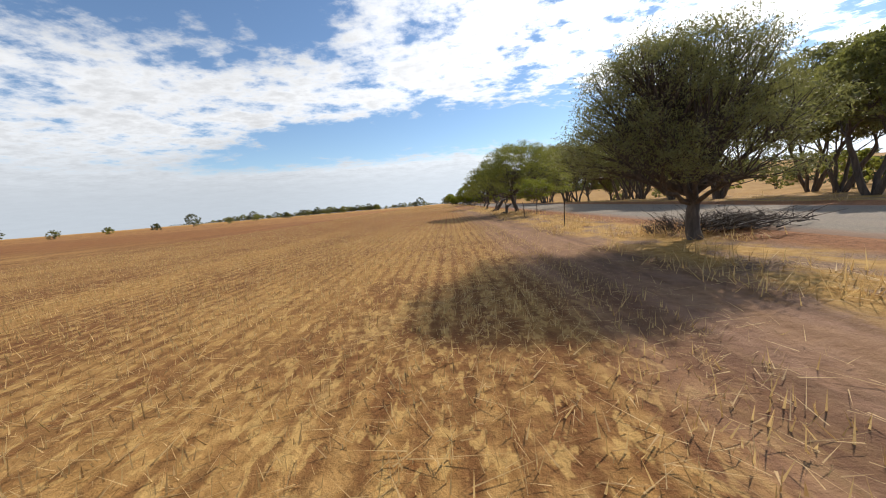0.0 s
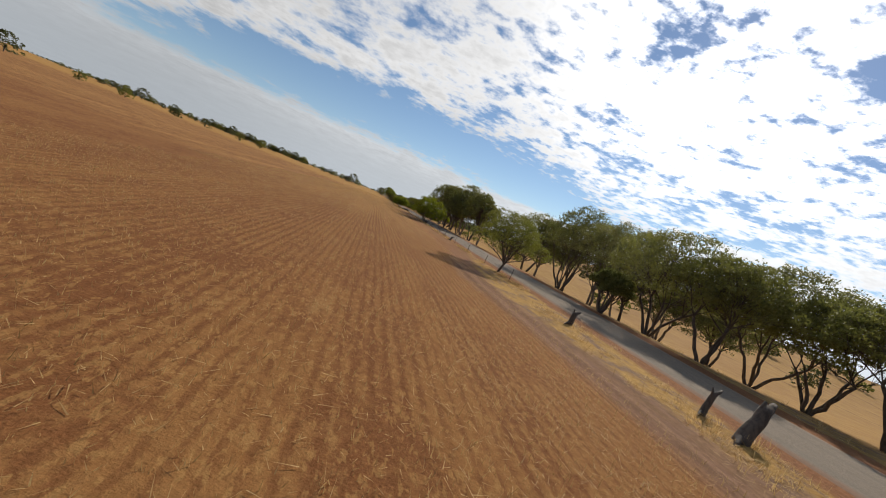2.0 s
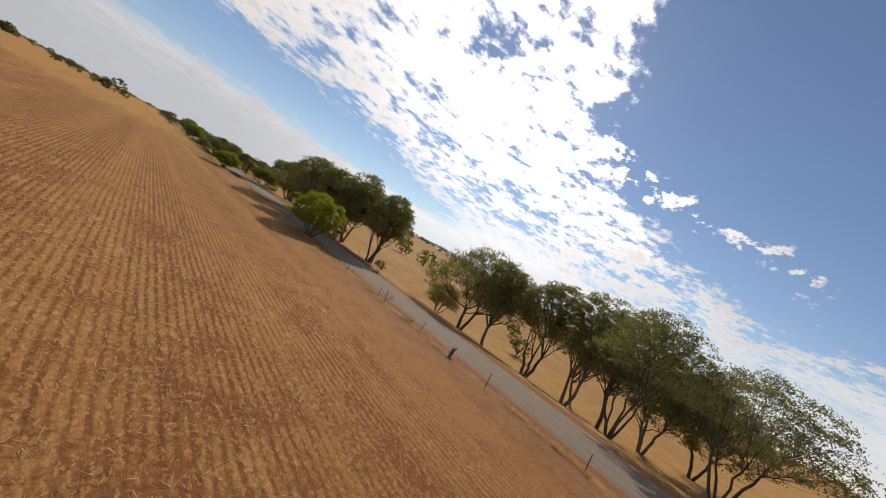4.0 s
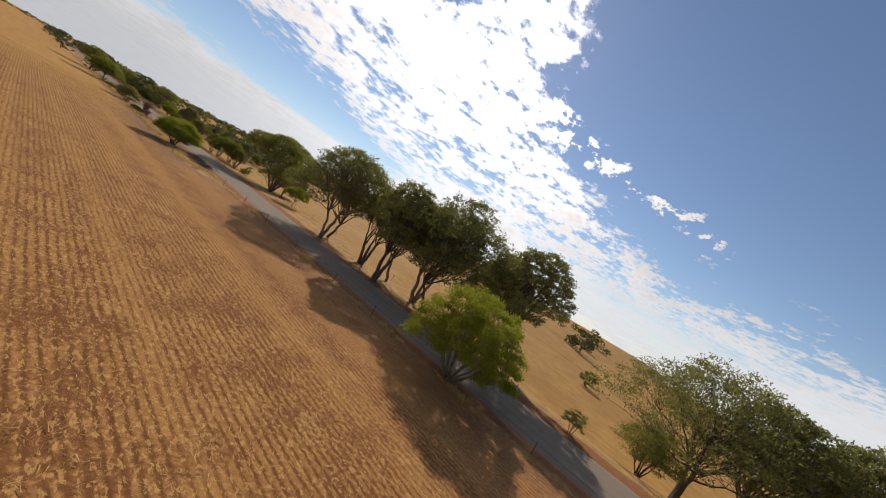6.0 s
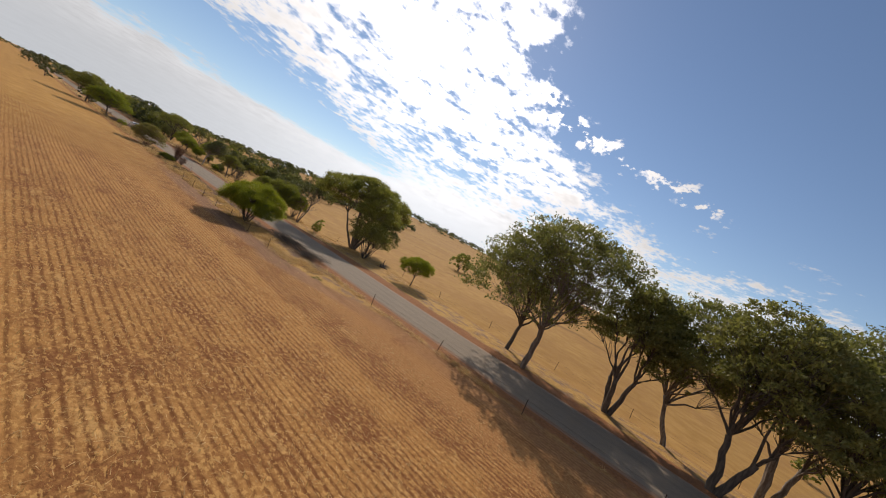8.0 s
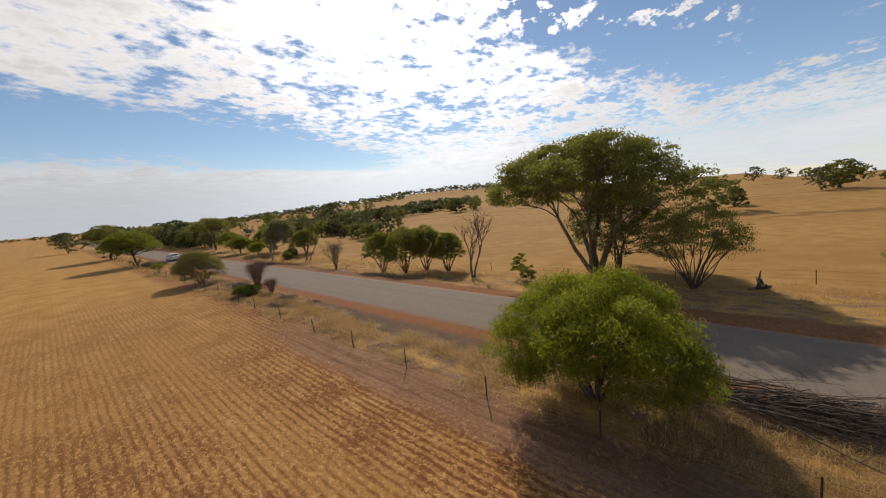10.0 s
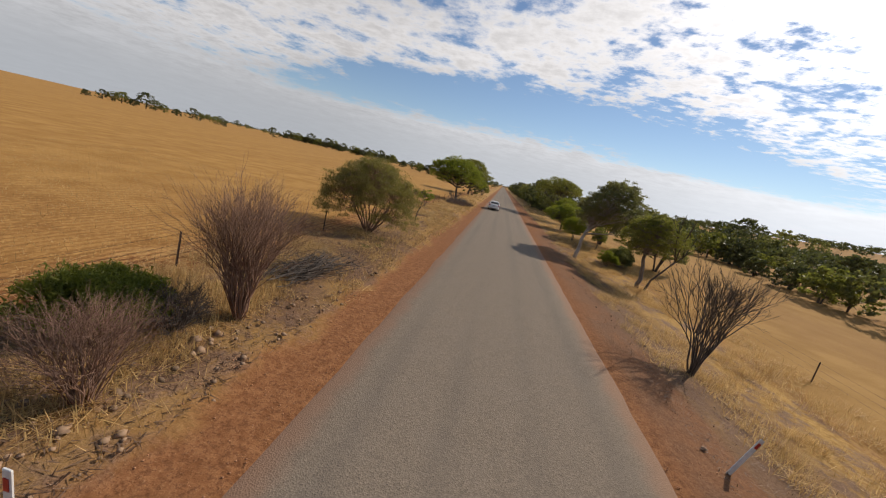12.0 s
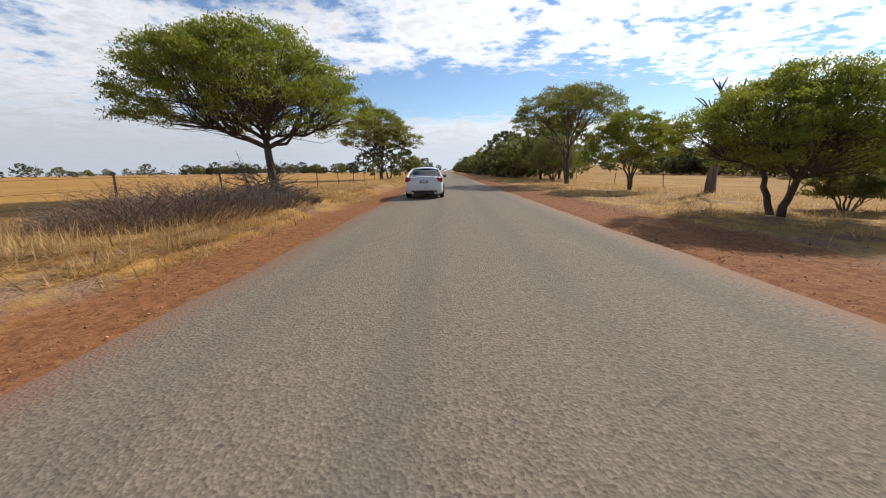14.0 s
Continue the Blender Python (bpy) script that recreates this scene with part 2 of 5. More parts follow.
    # where the stubble comes up close to the road
    close = m("MULTIPLY", ramp(y, 148.0, 172.0), ramp(y, 266.0, 252.0))
    xs = m("SUBTRACT", m("ADD", x, m("MULTIPLY", edge, m("SUBTRACT", 1.0, m("MULTIPLY", close, 0.7)))), m("MULTIPLY", close, 3.7))
    col = mix(ramp(x, 11.0, 13.0), field, pad)
    strip = m("MULTIPLY", ramp(xs, -9.2, -8.0), ramp(m("ADD", x, edge), 12.5, 11.0))
    # grey-brown leaf and bark litter between the shoulder and the grass
    twiggy = m("MULTIPLY", m("MULTIPLY", ramp(y, 262.0, 268.0), ramp(y, 312.0, 306.0)), m("MULTIPLY", ramp(m("ADD", x, edge), -6.7, -6.0), ramp(x, -4.0, -4.6)))
    verge = mix(m("MULTIPLY", twiggy, 0.85), verge, mulch_and_shade)
    col = mix(strip, col, verge)
    # a graded firebreak of bare pinkish earth inside the fence
    early = ramp(y, 150.0, 132.0)
    xb = m("SUBTRACT", xs, m("MULTIPLY", early, 1.5))
    brk = m("MULTIPLY", ramp(xb, -11.6, -10.4), ramp(xb, -8.0, -9.0))
    brk = m("MULTIPLY", m("MULTIPLY", brk, ramp(y, 306.0, 292.0)), m("SUBTRACT", 1.0, m("MULTIPLY", close, 0.55)))
    wheel = noise_at(stretch(pos, 2.4, 0.03, 1.0), 1.0, 3.0, 0.6)
    dirt = mix(ramp(m("ADD", wheel, m("MULTIPLY", n_fine, 0.6)), 0.55, 1.05), (0.165, 0.086, 0.052), (0.320, 0.185, 0.115))
    dirt = mix(ramp(clods, 0.50, 0.66, 0.0, 0.6), dirt, (0.130, 0.072, 0.042))
    col = mix(m("MULTIPLY", brk, 0.85), col, dirt)
    # dusty, trampled ground along the edge of the close stubble
    swept = m("MULTIPLY", close, m("MULTIPLY", ramp(x, -15.0, -10.0), ramp(x, -4.6, -5.4)))
    col = mix(m("MULTIPLY", swept, ramp(m("ADD", pass_lines, m("MULTIPLY", n_mid, 0.3)), 0.45, 0.85, 0.15, 0.65)), col, mix(ramp(n_fine, 0.3, 0.7), (0.265, 0.118, 0.042), (0.375, 0.190, 0.078)))
    col = mix(ramp(m("SUBTRACT", ax, ramp(x, -1.0, 1.0, 0.0, 1.0)), 5.0, 4.3), col, red)
    # brown litter on the right shoulder, its darkness also painting in bush shade
    col = mix(m("MULTIPLY", scrub, ramp(n_mid, 0.35, 0.65, 0.35, 0.75)), col, mulch_and_shade)
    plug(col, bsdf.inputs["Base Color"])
    h = m("ADD", m("MULTIPLY", row, 0.06), m("ADD", n_fine, m("MULTIPLY", n_grit, 0.5)))
    bump(tree, bsdf, h, 0.55, 0.05)
    return mat


def asphalt_material():
    mat, tree, bsdf, (put, plug, m, ramp, noise_at, mix, stretch) = material("chip_seal", 0.92)
    bsdf.inputs["Specular IOR Level"].default_value = 0.2
    pos = put("ShaderNodeNewGeometry").outputs["Position"]
    sep = put("ShaderNodeSeparateXYZ")
    plug(pos, sep.inputs[0])
    x = sep.outputs[0]
    chips = put("ShaderNodeTexVoronoi")
    plug(pos, chips.inputs["Vector"])
    chips.inputs["Scale"].default_value = 42.0
    n_big = noise_at(stretch(pos, 0.5, 0.06, 1.0), 1.0, 4.0)
    n_mid = noise_at(pos, 1.3, 5.0)
    grit = noise_at(pos, 60.0, 3.0, 0.7)
    stone = mix(chips.outputs["Color"], (0.155, 0.121, 0.088), (0.295, 0.235, 0.171))
    col = mix(ramp(grit, 0.30, 0.48, 0.75, 0.0), stone, (0.075, 0.068, 0.062))
    col = mix(ramp(n_mid, 0.4, 0.75, 0.0, 0.35), col, (0.230, 0.188, 0.145))
    # wheel paths are darker and smoother
    paths = m("ABSOLUTE", m("SUBTRACT", m("ABSOLUTE", x), 1.55))
    paths = m("ABSOLUTE", m("SUBTRACT", paths, 0.75))
    col = mix(m("MULTIPLY", ramp(paths, 0.42, 0.0), ramp(n_big, 0.3, 0.7, 0.05, 0.34)), col, (0.130, 0.111, 0.091))
    dust = m("ADD", m("ABSOLUTE", x), m("MULTIPLY", n_mid, 0.5))
    col = mix(ramp(dust, 2.9, 3.45, 0.0, 0.75), col, (0.29, 0.165, 0.10))
    plug(col, bsdf.inputs["Base Color"])
    bump(tree, bsdf, m("ADD", chips.outputs["Distance"], m("MULTIPLY", grit, 0.6)), 0.5, 0.012)
    return mat


def leaf_material(name, dark, light, glow=0.35):
    mat, tree, bsdf, (put, plug, m, ramp, noise_at, mix, stretch) = material(name, 0.55)
    bsdf.inputs["Specular IOR Level"].default_value = 0.3
    rnd = put("ShaderNodeNewGeometry").outputs["Random Per Island"]
    who = put("ShaderNodeObjectInfo").outputs["Random"]
    obj = put("ShaderNodeTexCoord").outputs["Object"]
    tone = m("ADD", m("MULTIPLY", rnd, 0.6), m("MULTIPLY", noise_at(obj, 0.9, 2.0), 0.6))
    col = mix(ramp(tone, 0.25, 0.95), dark, light)
    col = mix(m("MULTIPLY", who, 0.25), col, (light[0] * 1.15, light[1] * 0.95, light[2] * 0.8))
    plug(col, bsdf.inputs["Base Color"])
    thin = put("ShaderNodeBsdfTranslucent")
    plug(mix(0.5, col, (light[0] * 1.5, light[1] * 1.6, light[2] * 0.8)), thin.inputs[0])
    both = put("ShaderNodeMixShader")
    both.inputs[0].default_value = glow
    tree.links.new(bsdf.outputs[0], both.inputs[1])
    tree.links.new(thin.outputs[0], both.inputs[2])
    tree.links.new(both.outputs[0], tree.nodes["Material Output"].inputs[0])
    return mat


def bark_material(name, a, b, c):
    mat, tree, bsdf, (put, plug, m, ramp, noise_at, mix, stretch) = material(name, 0.9)
    obj = put("ShaderNodeTexCoord").outputs["Object"]
    n1 = noise_at(stretch(obj, 5.0, 5.0, 0.8), 1.6, 5.0, 0.6)
    n2 = noise_at(obj, 0.8, 3.0)
    col = mix(ramp(n1, 0.35, 0.65), a, b)
    plug(mix(ramp(n2, 0.5, 0.7), col, c), bsdf.inputs["Base Color"])
    bump(tree, bsdf, n1, 0.6, 0.03)
    return mat


def blade_material(name, a, b):
    mat, tree, bsdf, (put, plug, m, ramp, noise_at, mix, stretch) = material(name, 0.7)
    geo = put("ShaderNodeNewGeometry")
    t = m("ADD", m("MULTIPLY", geo.outputs["Random Per Island"], 0.7), m("MULTIPLY", noise_at(geo.outputs["Position"], 0.6, 3.0), 0.5))
    col = mix(ramp(t, 0.2, 0.95), a, b)
    plug(col, bsdf.inputs["Base Color"])
    thin = put("ShaderNodeBsdfTranslucent")
    plug(col, thin.inputs[0])
    both = put("ShaderNodeMixShader")
    both.inputs[0].default_value = 0.45
    tree.links.new(bsdf.outputs[0], both.inputs[1])
    tree.links.new(thin.outputs[0], both.inputs[2])
    tree.links.new(both.outputs[0], tree.nodes["Material Output"].inputs[0])
    return mat


def plain_material(name, col, rough=0.5, metal=0.0, spread=0.12, scale=8.0, coat=0.0):
    mat, tree, bsdf, (put, plug, m, ramp, noise_at, mix, stretch) = material(name, rough, metal)
    obj = put("ShaderNodeTexCoord").outputs["Object"]
    n = noise_at(obj, scale, 4.0)
    plug(mix(ramp(n, 0.3, 0.7), tuple(v * (1 - spread) for v in col), tuple(min(1.0, v * (1 + spread)) for v in col)), bsdf.inputs["Base Color"])
    bsdf.inputs["Coat Weight"].default_value = coat
    return mat


GROUND = ground_material()
ASPHALT = asphalt_material()
LEAF_GUM = leaf_material("gum_leaves", (0.082, 0.087, 0.032), (0.220, 0.220, 0.076), 0.42)
LEAF_OLIVE = leaf_material("olive_leaves", (0.090, 0.095, 0.024), (0.235, 0.235, 0.060), 0.48)
LEAF_BRIGHT = leaf_material("bright_wattle_leaves", (0.090, 0.108, 0.015), (0.240, 0.260, 0.038), 0.50)
LEAF_WATTLE = leaf_material("wattle_needles", (0.080, 0.092, 0.016), (0.215, 0.225, 0.040), 0.48)
LEAF_LIME = leaf_material("lime_wattle_leaves", (0.095, 0.115, 0.011), (0.260, 0.275, 0.028), 0.5)
LEAF_BROOM = leaf_material("broom_leaves", (0.100, 0.092, 0.030), (0.235, 0.208, 0.070), 0.45)
LEAF_FAR = leaf_material("distant_leaves", (0.050, 0.058, 0.026), (0.125, 0.132, 0.052), 0.30)
LEAF_GREY = leaf_material("grey_green_leaves", (0.098, 0.102, 0.048), (0.235, 0.230, 0.104), 0.42)
BARK = bark_material("gum_bark", (0.115, 0.085, 0.062), (0.235, 0.190, 0.150), (0.16, 0.11, 0.08))
BARK_PALE = bark_material("pale_bark", (0.27, 0.23, 0.195), (0.40, 0.355, 0.31), (0.19, 0.15, 0.12))
BARK_DARK = bark_material("dark_bark", (0.060, 0.046, 0.036), (0.120, 0.092, 0.070), (0.085, 0.062, 0.046))
TWIG = bark_material("red_brown_twigs", (0.150, 0.080, 0.050), (0.270, 0.160, 0.105), (0.20, 0.10, 0.06))
DEAD = bark_material("dead_wood", (0.105, 0.078, 0.058), (0.210, 0.165, 0.125), (0.15, 0.09, 0.06))
STRAW = blade_material("cut_straw", (0.36, 0.22, 0.080), (0.66, 0.46, 0.20))
DRYGRASS = blade_material("dry_grass_blades", (0.37, 0.22, 0.075), (0.76, 0.53, 0.225))
RUST = plain_material("rusty_steel", (0.075, 0.045, 0.032), 0.75, 0.3, 0.3, 20.0)


# ---------------------------------------------------------------- the lie of the land
def ease(v, a, b):
    t = min(1.0, max(0.0, (v - a) / (b - a)))
    return t * t * (3 - 2 * t)


def lie(x, y):
    """Height of the ground at a place."""
    left = -0.15 + 0.50 * ease(y, 285, 315)
    right = -0.85 * ease(y, 268, 296) * (1 - ease(y, 334, 358))
    low = ease(y, 128, 176) * (1 - ease(y, 200, 262))          # the land falls away from the road here
    if x < 0:
        h = left * (ease(-x, 3.5, 8.5) * (1 - ease(y, 296, 304)) + ease(-x, 4.3, 5.8) * ease(y, 296, 304))
    else:
        h = right * ease(x, 3.5, 9.0) - 3.6 * low * ease(x, 4, 26)
    hill = 20.0 * math.exp(-((x - 400) / 210) ** 2 - ((y - 640) / 230) ** 2)
    hill += 3.5 * ease(x, 40, 190) * (1 - ease(y, 500, 900)) + 9.0 * ease(x, 300, 900) + 5.0 * ease(y, 900, 1800) * ease(x, 60, 400)
    far_low = 1 - ease(y, 190, 300)
    hill = hill * (1 - far_low) + (6.0 * ease(x, 60, 200) * ease(y, 215, 300) - 34.0 * ease(x, 180, 1500)) * far_low
    if x > 20:
        h += hill * ease(x, 20, 90)
    h += 3.0 * ease(-x, 150, 600) * (1 - ease(y, 200, 700))
    h += (noise.noise(Vector((x * 0.02, y * 0.02, 3.0))) * 0.35) * ease(abs(x), 14, 60)
    return h


def sheet(name, xs, ys, height, mat):
    verts = [(x, y, height(x, y)) for y in ys for x in xs]
    n = len(xs)
    faces = [(j * n + i, j * n + i + 1, (j + 1) * n + i + 1, (j + 1) * n + i) for j in range(len(ys) - 1) for i in range(n - 1)]
    me = bpy.data.meshes.new(name)
    me.from_pydata(verts, [], faces)
    me.polygons.foreach_set("use_smooth", [True] * len(faces))
    me.materials.append(mat)
    return new(name, me)


def steps(*runs):
    out = []
    for a, b, s in runs:
        k = max(1, round((b - a) / s))
        out += [a + (b - a) * i / k for i in range(k)]
    return out + [runs[-1][1]]


gx = steps((-3500, -600, 290), (-600, -100, 50), (-100, -30, 7), (-30, -12, 1.5), (-12, 12, 0.5), (12, 40, 2), (40, 160, 10), (160, 800, 32), (800, 3500, 300))
gy = steps((-800, -100, 100), (-100, 0, 20), (0, 420, 3), (420, 900, 24), (900, 2000, 80), (2000, 4500, 250))


def bed(x, y):
    z = lie(x, y)
    if abs(x) < 3.3:
        return -0.09
    rough = 0.05 * noise.noise(Vector((x * 0.8, y * 0.8, 0.0))) + 0.025 * noise.noise(Vector((x * 2.3, y * 2.3, 5.0)))
    return z - 0.03 + rough * ease(abs(x), 3.3, 5.0)


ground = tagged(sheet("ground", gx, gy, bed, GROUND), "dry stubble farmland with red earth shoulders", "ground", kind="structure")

rx = [-3.42, -3.2, -2.6, -1.3, 0.0, 1.3, 2.6, 3.2, 3.42]
ry = steps((-300, 0, 10), (0, 430, 0.8), (430, 1500, 12))


def seal(x, y):
    return {3.42: -0.10, 3.2: -0.012}.get(abs(x), 0.012 * (1 - abs(x) / 3.2))


road = sheet("road", rx, ry, seal, ASPHALT)
for v in road.data.vertices:
    if abs(v.co.x) > 3.1:
        s = 1 if v.co.x > 0 else -1
        v.co.x += s * (0.10 * noise.noise(Vector((s * 7.0, v.co.y * 0.35, 0.0))) + 0.07 * noise.noise(Vector((s * 3.0, v.co.y * 1.7, 2.0))))
tagged(road, "worn grey chip seal country road with ragged edges", "road", kind="structure")


# ---------------------------------------------------------------- building helpers
def mesh_of(name, verts, faces, mat, smooth=False):
    me = bpy.data.meshes.new(name)
    me.from_pydata(verts, [], faces)
    if smooth:
        me.polygons.foreach_set("use_smooth", [True] * len(me.polygons))
    me.materials.append(mat)
    return me


def part(name, bm, mat, parent, label=""):
    me = bpy.data.meshes.new(name)
    bm.to_mesh(me)
    bm.free()
    me.materials.append(mat)
    ob = new(name, me)
    ob.parent = parent
    return tagged(ob, label)


def limb(verts, faces, path, r0, r1, sides=6):
    """A tapering tube along a list of points."""
    start = len(verts)
    n = len(path)
    for i, p in enumerate(path):
        d = (path[min(i + 1, n - 1)] - path[max(i - 1, 0)]).normalized()
        a = d.orthogonal().normalized()
        b = d.cross(a)
        r = r0 + (r1 - r0) * (i / (n - 1)) ** 0.8
        for k in range(sides):
            t = 2 * math.pi * k / sides
            verts.append(tuple(p + (a * math.cos(t) + b * math.sin(t)) * r))
    for i in range(n - 1):
        for k in range(sides):
            q = start + i * sides
            faces.append((q + k, q + (k + 1) % sides, q + sides + (k + 1) % sides, q + sides + k))
    faces.append(tuple(start + (n - 1) * sides + k for k in range(sides)))


def bend(rng, a, b, sag, n=6, wob=0.06):
    """A crooked way from a to b that first climbs (sag > 0)."""
    a, b = Vector(a), Vector(b)
    L = (b - a).length
    mid = (a + b) / 2 + Vector((0, 0, sag * L)) + Vector(rng.normal(0, wob * L, 3))
    out = []
    for i in range(n):
        t = i / (n - 1)
        p = a * (1 - t) ** 2 + mid * 2 * t * (1 - t) + b * t * t
        if 0 < i < n - 1:
            p += Vector(rng.normal(0, wob * L * 0.25, 3))
        out.append(p)
    return out


def leaves(rng, centres, radii, per, length, width, hang=0.5, flat=0.7, hollow=0.5):
    """Single leaves in clumps: one thin pointed blade each."""
    c = np.repeat(np.array(centres), per, axis=0)
    r = np.repeat(np.array(radii), per)
    n = len(c)
    d = rng.normal(0, 1, (n, 3))
    d /= np.linalg.norm(d, axis=1)[:, None]
    d[:, 2] = np.where(d[:, 2] < -0.3, -d[:, 2] * 0.5, d[:, 2])
    rad = r * (hollow ** 2 + (1 - hollow ** 2) * rng.random(n)) ** 0.5
    rad *= 0.86 + 0.14 * np.sin(d[:, 0] * 5.0 + c[:, 1] * 3.0) * np.sin(d[:, 1] * 5.0 + c[:, 2] * 3.0)
    p = c + d * rad[:, None] * np.array([1, 1, flat])
    a = rng.normal(0, 1, (n, 3)) + np.array([0, 0, -hang * 2])
    a /= np.linalg.norm(a, axis=1)[:, None]
    b = np.cross(a, rng.normal(0, 1, (n, 3)))
    b /= np.linalg.norm(b, axis=1)[:, None]
    ln = (length * (0.6 + 0.8 * rng.random(n)))[:, None]
    wd = (width * (0.6 + 0.8 * rng.random(n)))[:, None]
    v = np.stack([p - a * ln / 2 + b * wd / 2, p - a * ln / 2 - b * wd / 2, p + a * ln / 2], 1).reshape(-1, 3)
    f = np.arange(3 * n).reshape(-1, 3)
    return v, f


def fill_mesh(name, v, f, mat):
    me = bpy.data.meshes.new(name)
    me.vertices.add(len(v))
    me.vertices.foreach_set("co", np.asarray(v, dtype=np.float32).ravel())
    k = f.shape[1]
    me.loops.add(f.size)
    me.loops.foreach_set("vertex_index", f.astype(np.int32).ravel())
    me.polygons.add(len(f))
    me.polygons.foreach_set("loop_start", np.arange(0, f.size, k, dtype=np.int32))
    me.update(calc_edges=True)
    me.materials.append(mat)
    return me


def gum_tree(name, seed, h, spread, stems=3, clumps=52, per=240, leaf=(0.30, 0.12), crown=(0.58, 0.42), leaf_mat=None, bark=None, lean=(0, 0), clump=0.17, girth=0.22, flat=0.8, twigs=2, fan=0.16, gap=0.60):
    """A many-limbed tree whose crown is made of separate tufts of leaves on the limbs' ends."""
    rng = np.random.default_rng(seed)
    cz, rz = crown[0] * h, crown[1] * h
    wide = spread * (0.5 - clump * 0.6)
    pts = []
    while len(pts) < clumps:
        d = rng.normal(0, 1, 3)
        d /= np.linalg.norm(d)
        d[2] = abs(d[2]) if rng.random() < 0.66 else -abs(d[2]) * 0.9
        k = 0.45 + 0.55 * rng.random() ** 0.5
        q = np.array([lean[0] + d[0] * k * wide, lean[1] + d[1] * k * wide, cz + d[2] * k * (rz - spread * clump * flat * 0.7)])
        q[2] += 0.012 * h * rng.normal()
        if all(np.linalg.norm((q - o) * (1, 1, 1.4)) > spread * clump * gap for o in pts) or rng.random() < 0.08:
            pts.append(q)
    root = new(name)
    verts, faces = [], []
    forks = []
    for s in range(stems):
        t = 2 * math.pi * (s + rng.random() * 0.5) / stems
        out = fan * spread * (0.5 + rng.random() * 0.7) if stems > 1 else 0.03 * spread
        top = Vector((lean[0] * 0.5 + math.cos(t) * out, lean[1] * 0.5 + math.sin(t) * out, h * (0.40 + 0.14 * rng.random())))
        foot = Vector((math.cos(t) * girth * 0.6, math.sin(t) * girth * 0.6, -0.25)) if stems > 1 else Vector((0, 0, -0.25))
        way = bend(rng, foot, top, 0.05, 7, 0.05)
        g = girth * (0.75 + 0.4 * rng.random()) / (1 if stems < 3 else 1.3)
        limb(verts, faces, way, g, g * 0.5, 8)
        forks.append((way, g * 0.5))
    for q in pts:
        way, g = min(forks, key=lambda w: (w[0][-1] - Vector(q)).length + rng.random() * 0.15 * spread)
        a = way[-1] if rng.random() < 0.6 else way[int(rng.integers(4, 7))]
        br = bend(rng, a, q, 0.06, 5, 0.08)
        limb(verts, faces, br, g * 0.55, 0.018, 4)
        for _ in range(twigs):
            tip = Vector(q) + Vector(rng.normal(0, spread * clump * 0.45, 3))
            limb(verts, faces, bend(rng, br[int(rng.integers(2, 4))], tip, 0.05, 3, 0.08), 0.022, 0.006, 3)
    trunk = new("trunk", mesh_of("trunk", verts, faces, bark or BARK, True))
    trunk.parent = root
    rad = spread * clump * (0.65 + 0.6 * rng.random(len(pts)))
    v, f = leaves(rng, pts, rad, per, leaf[0], leaf[1], 0.4, flat, 0.3)
    top = new("crown", fill_mesh("crown", v, f, leaf_mat or LEAF_GUM))
    top.parent = root
    return root


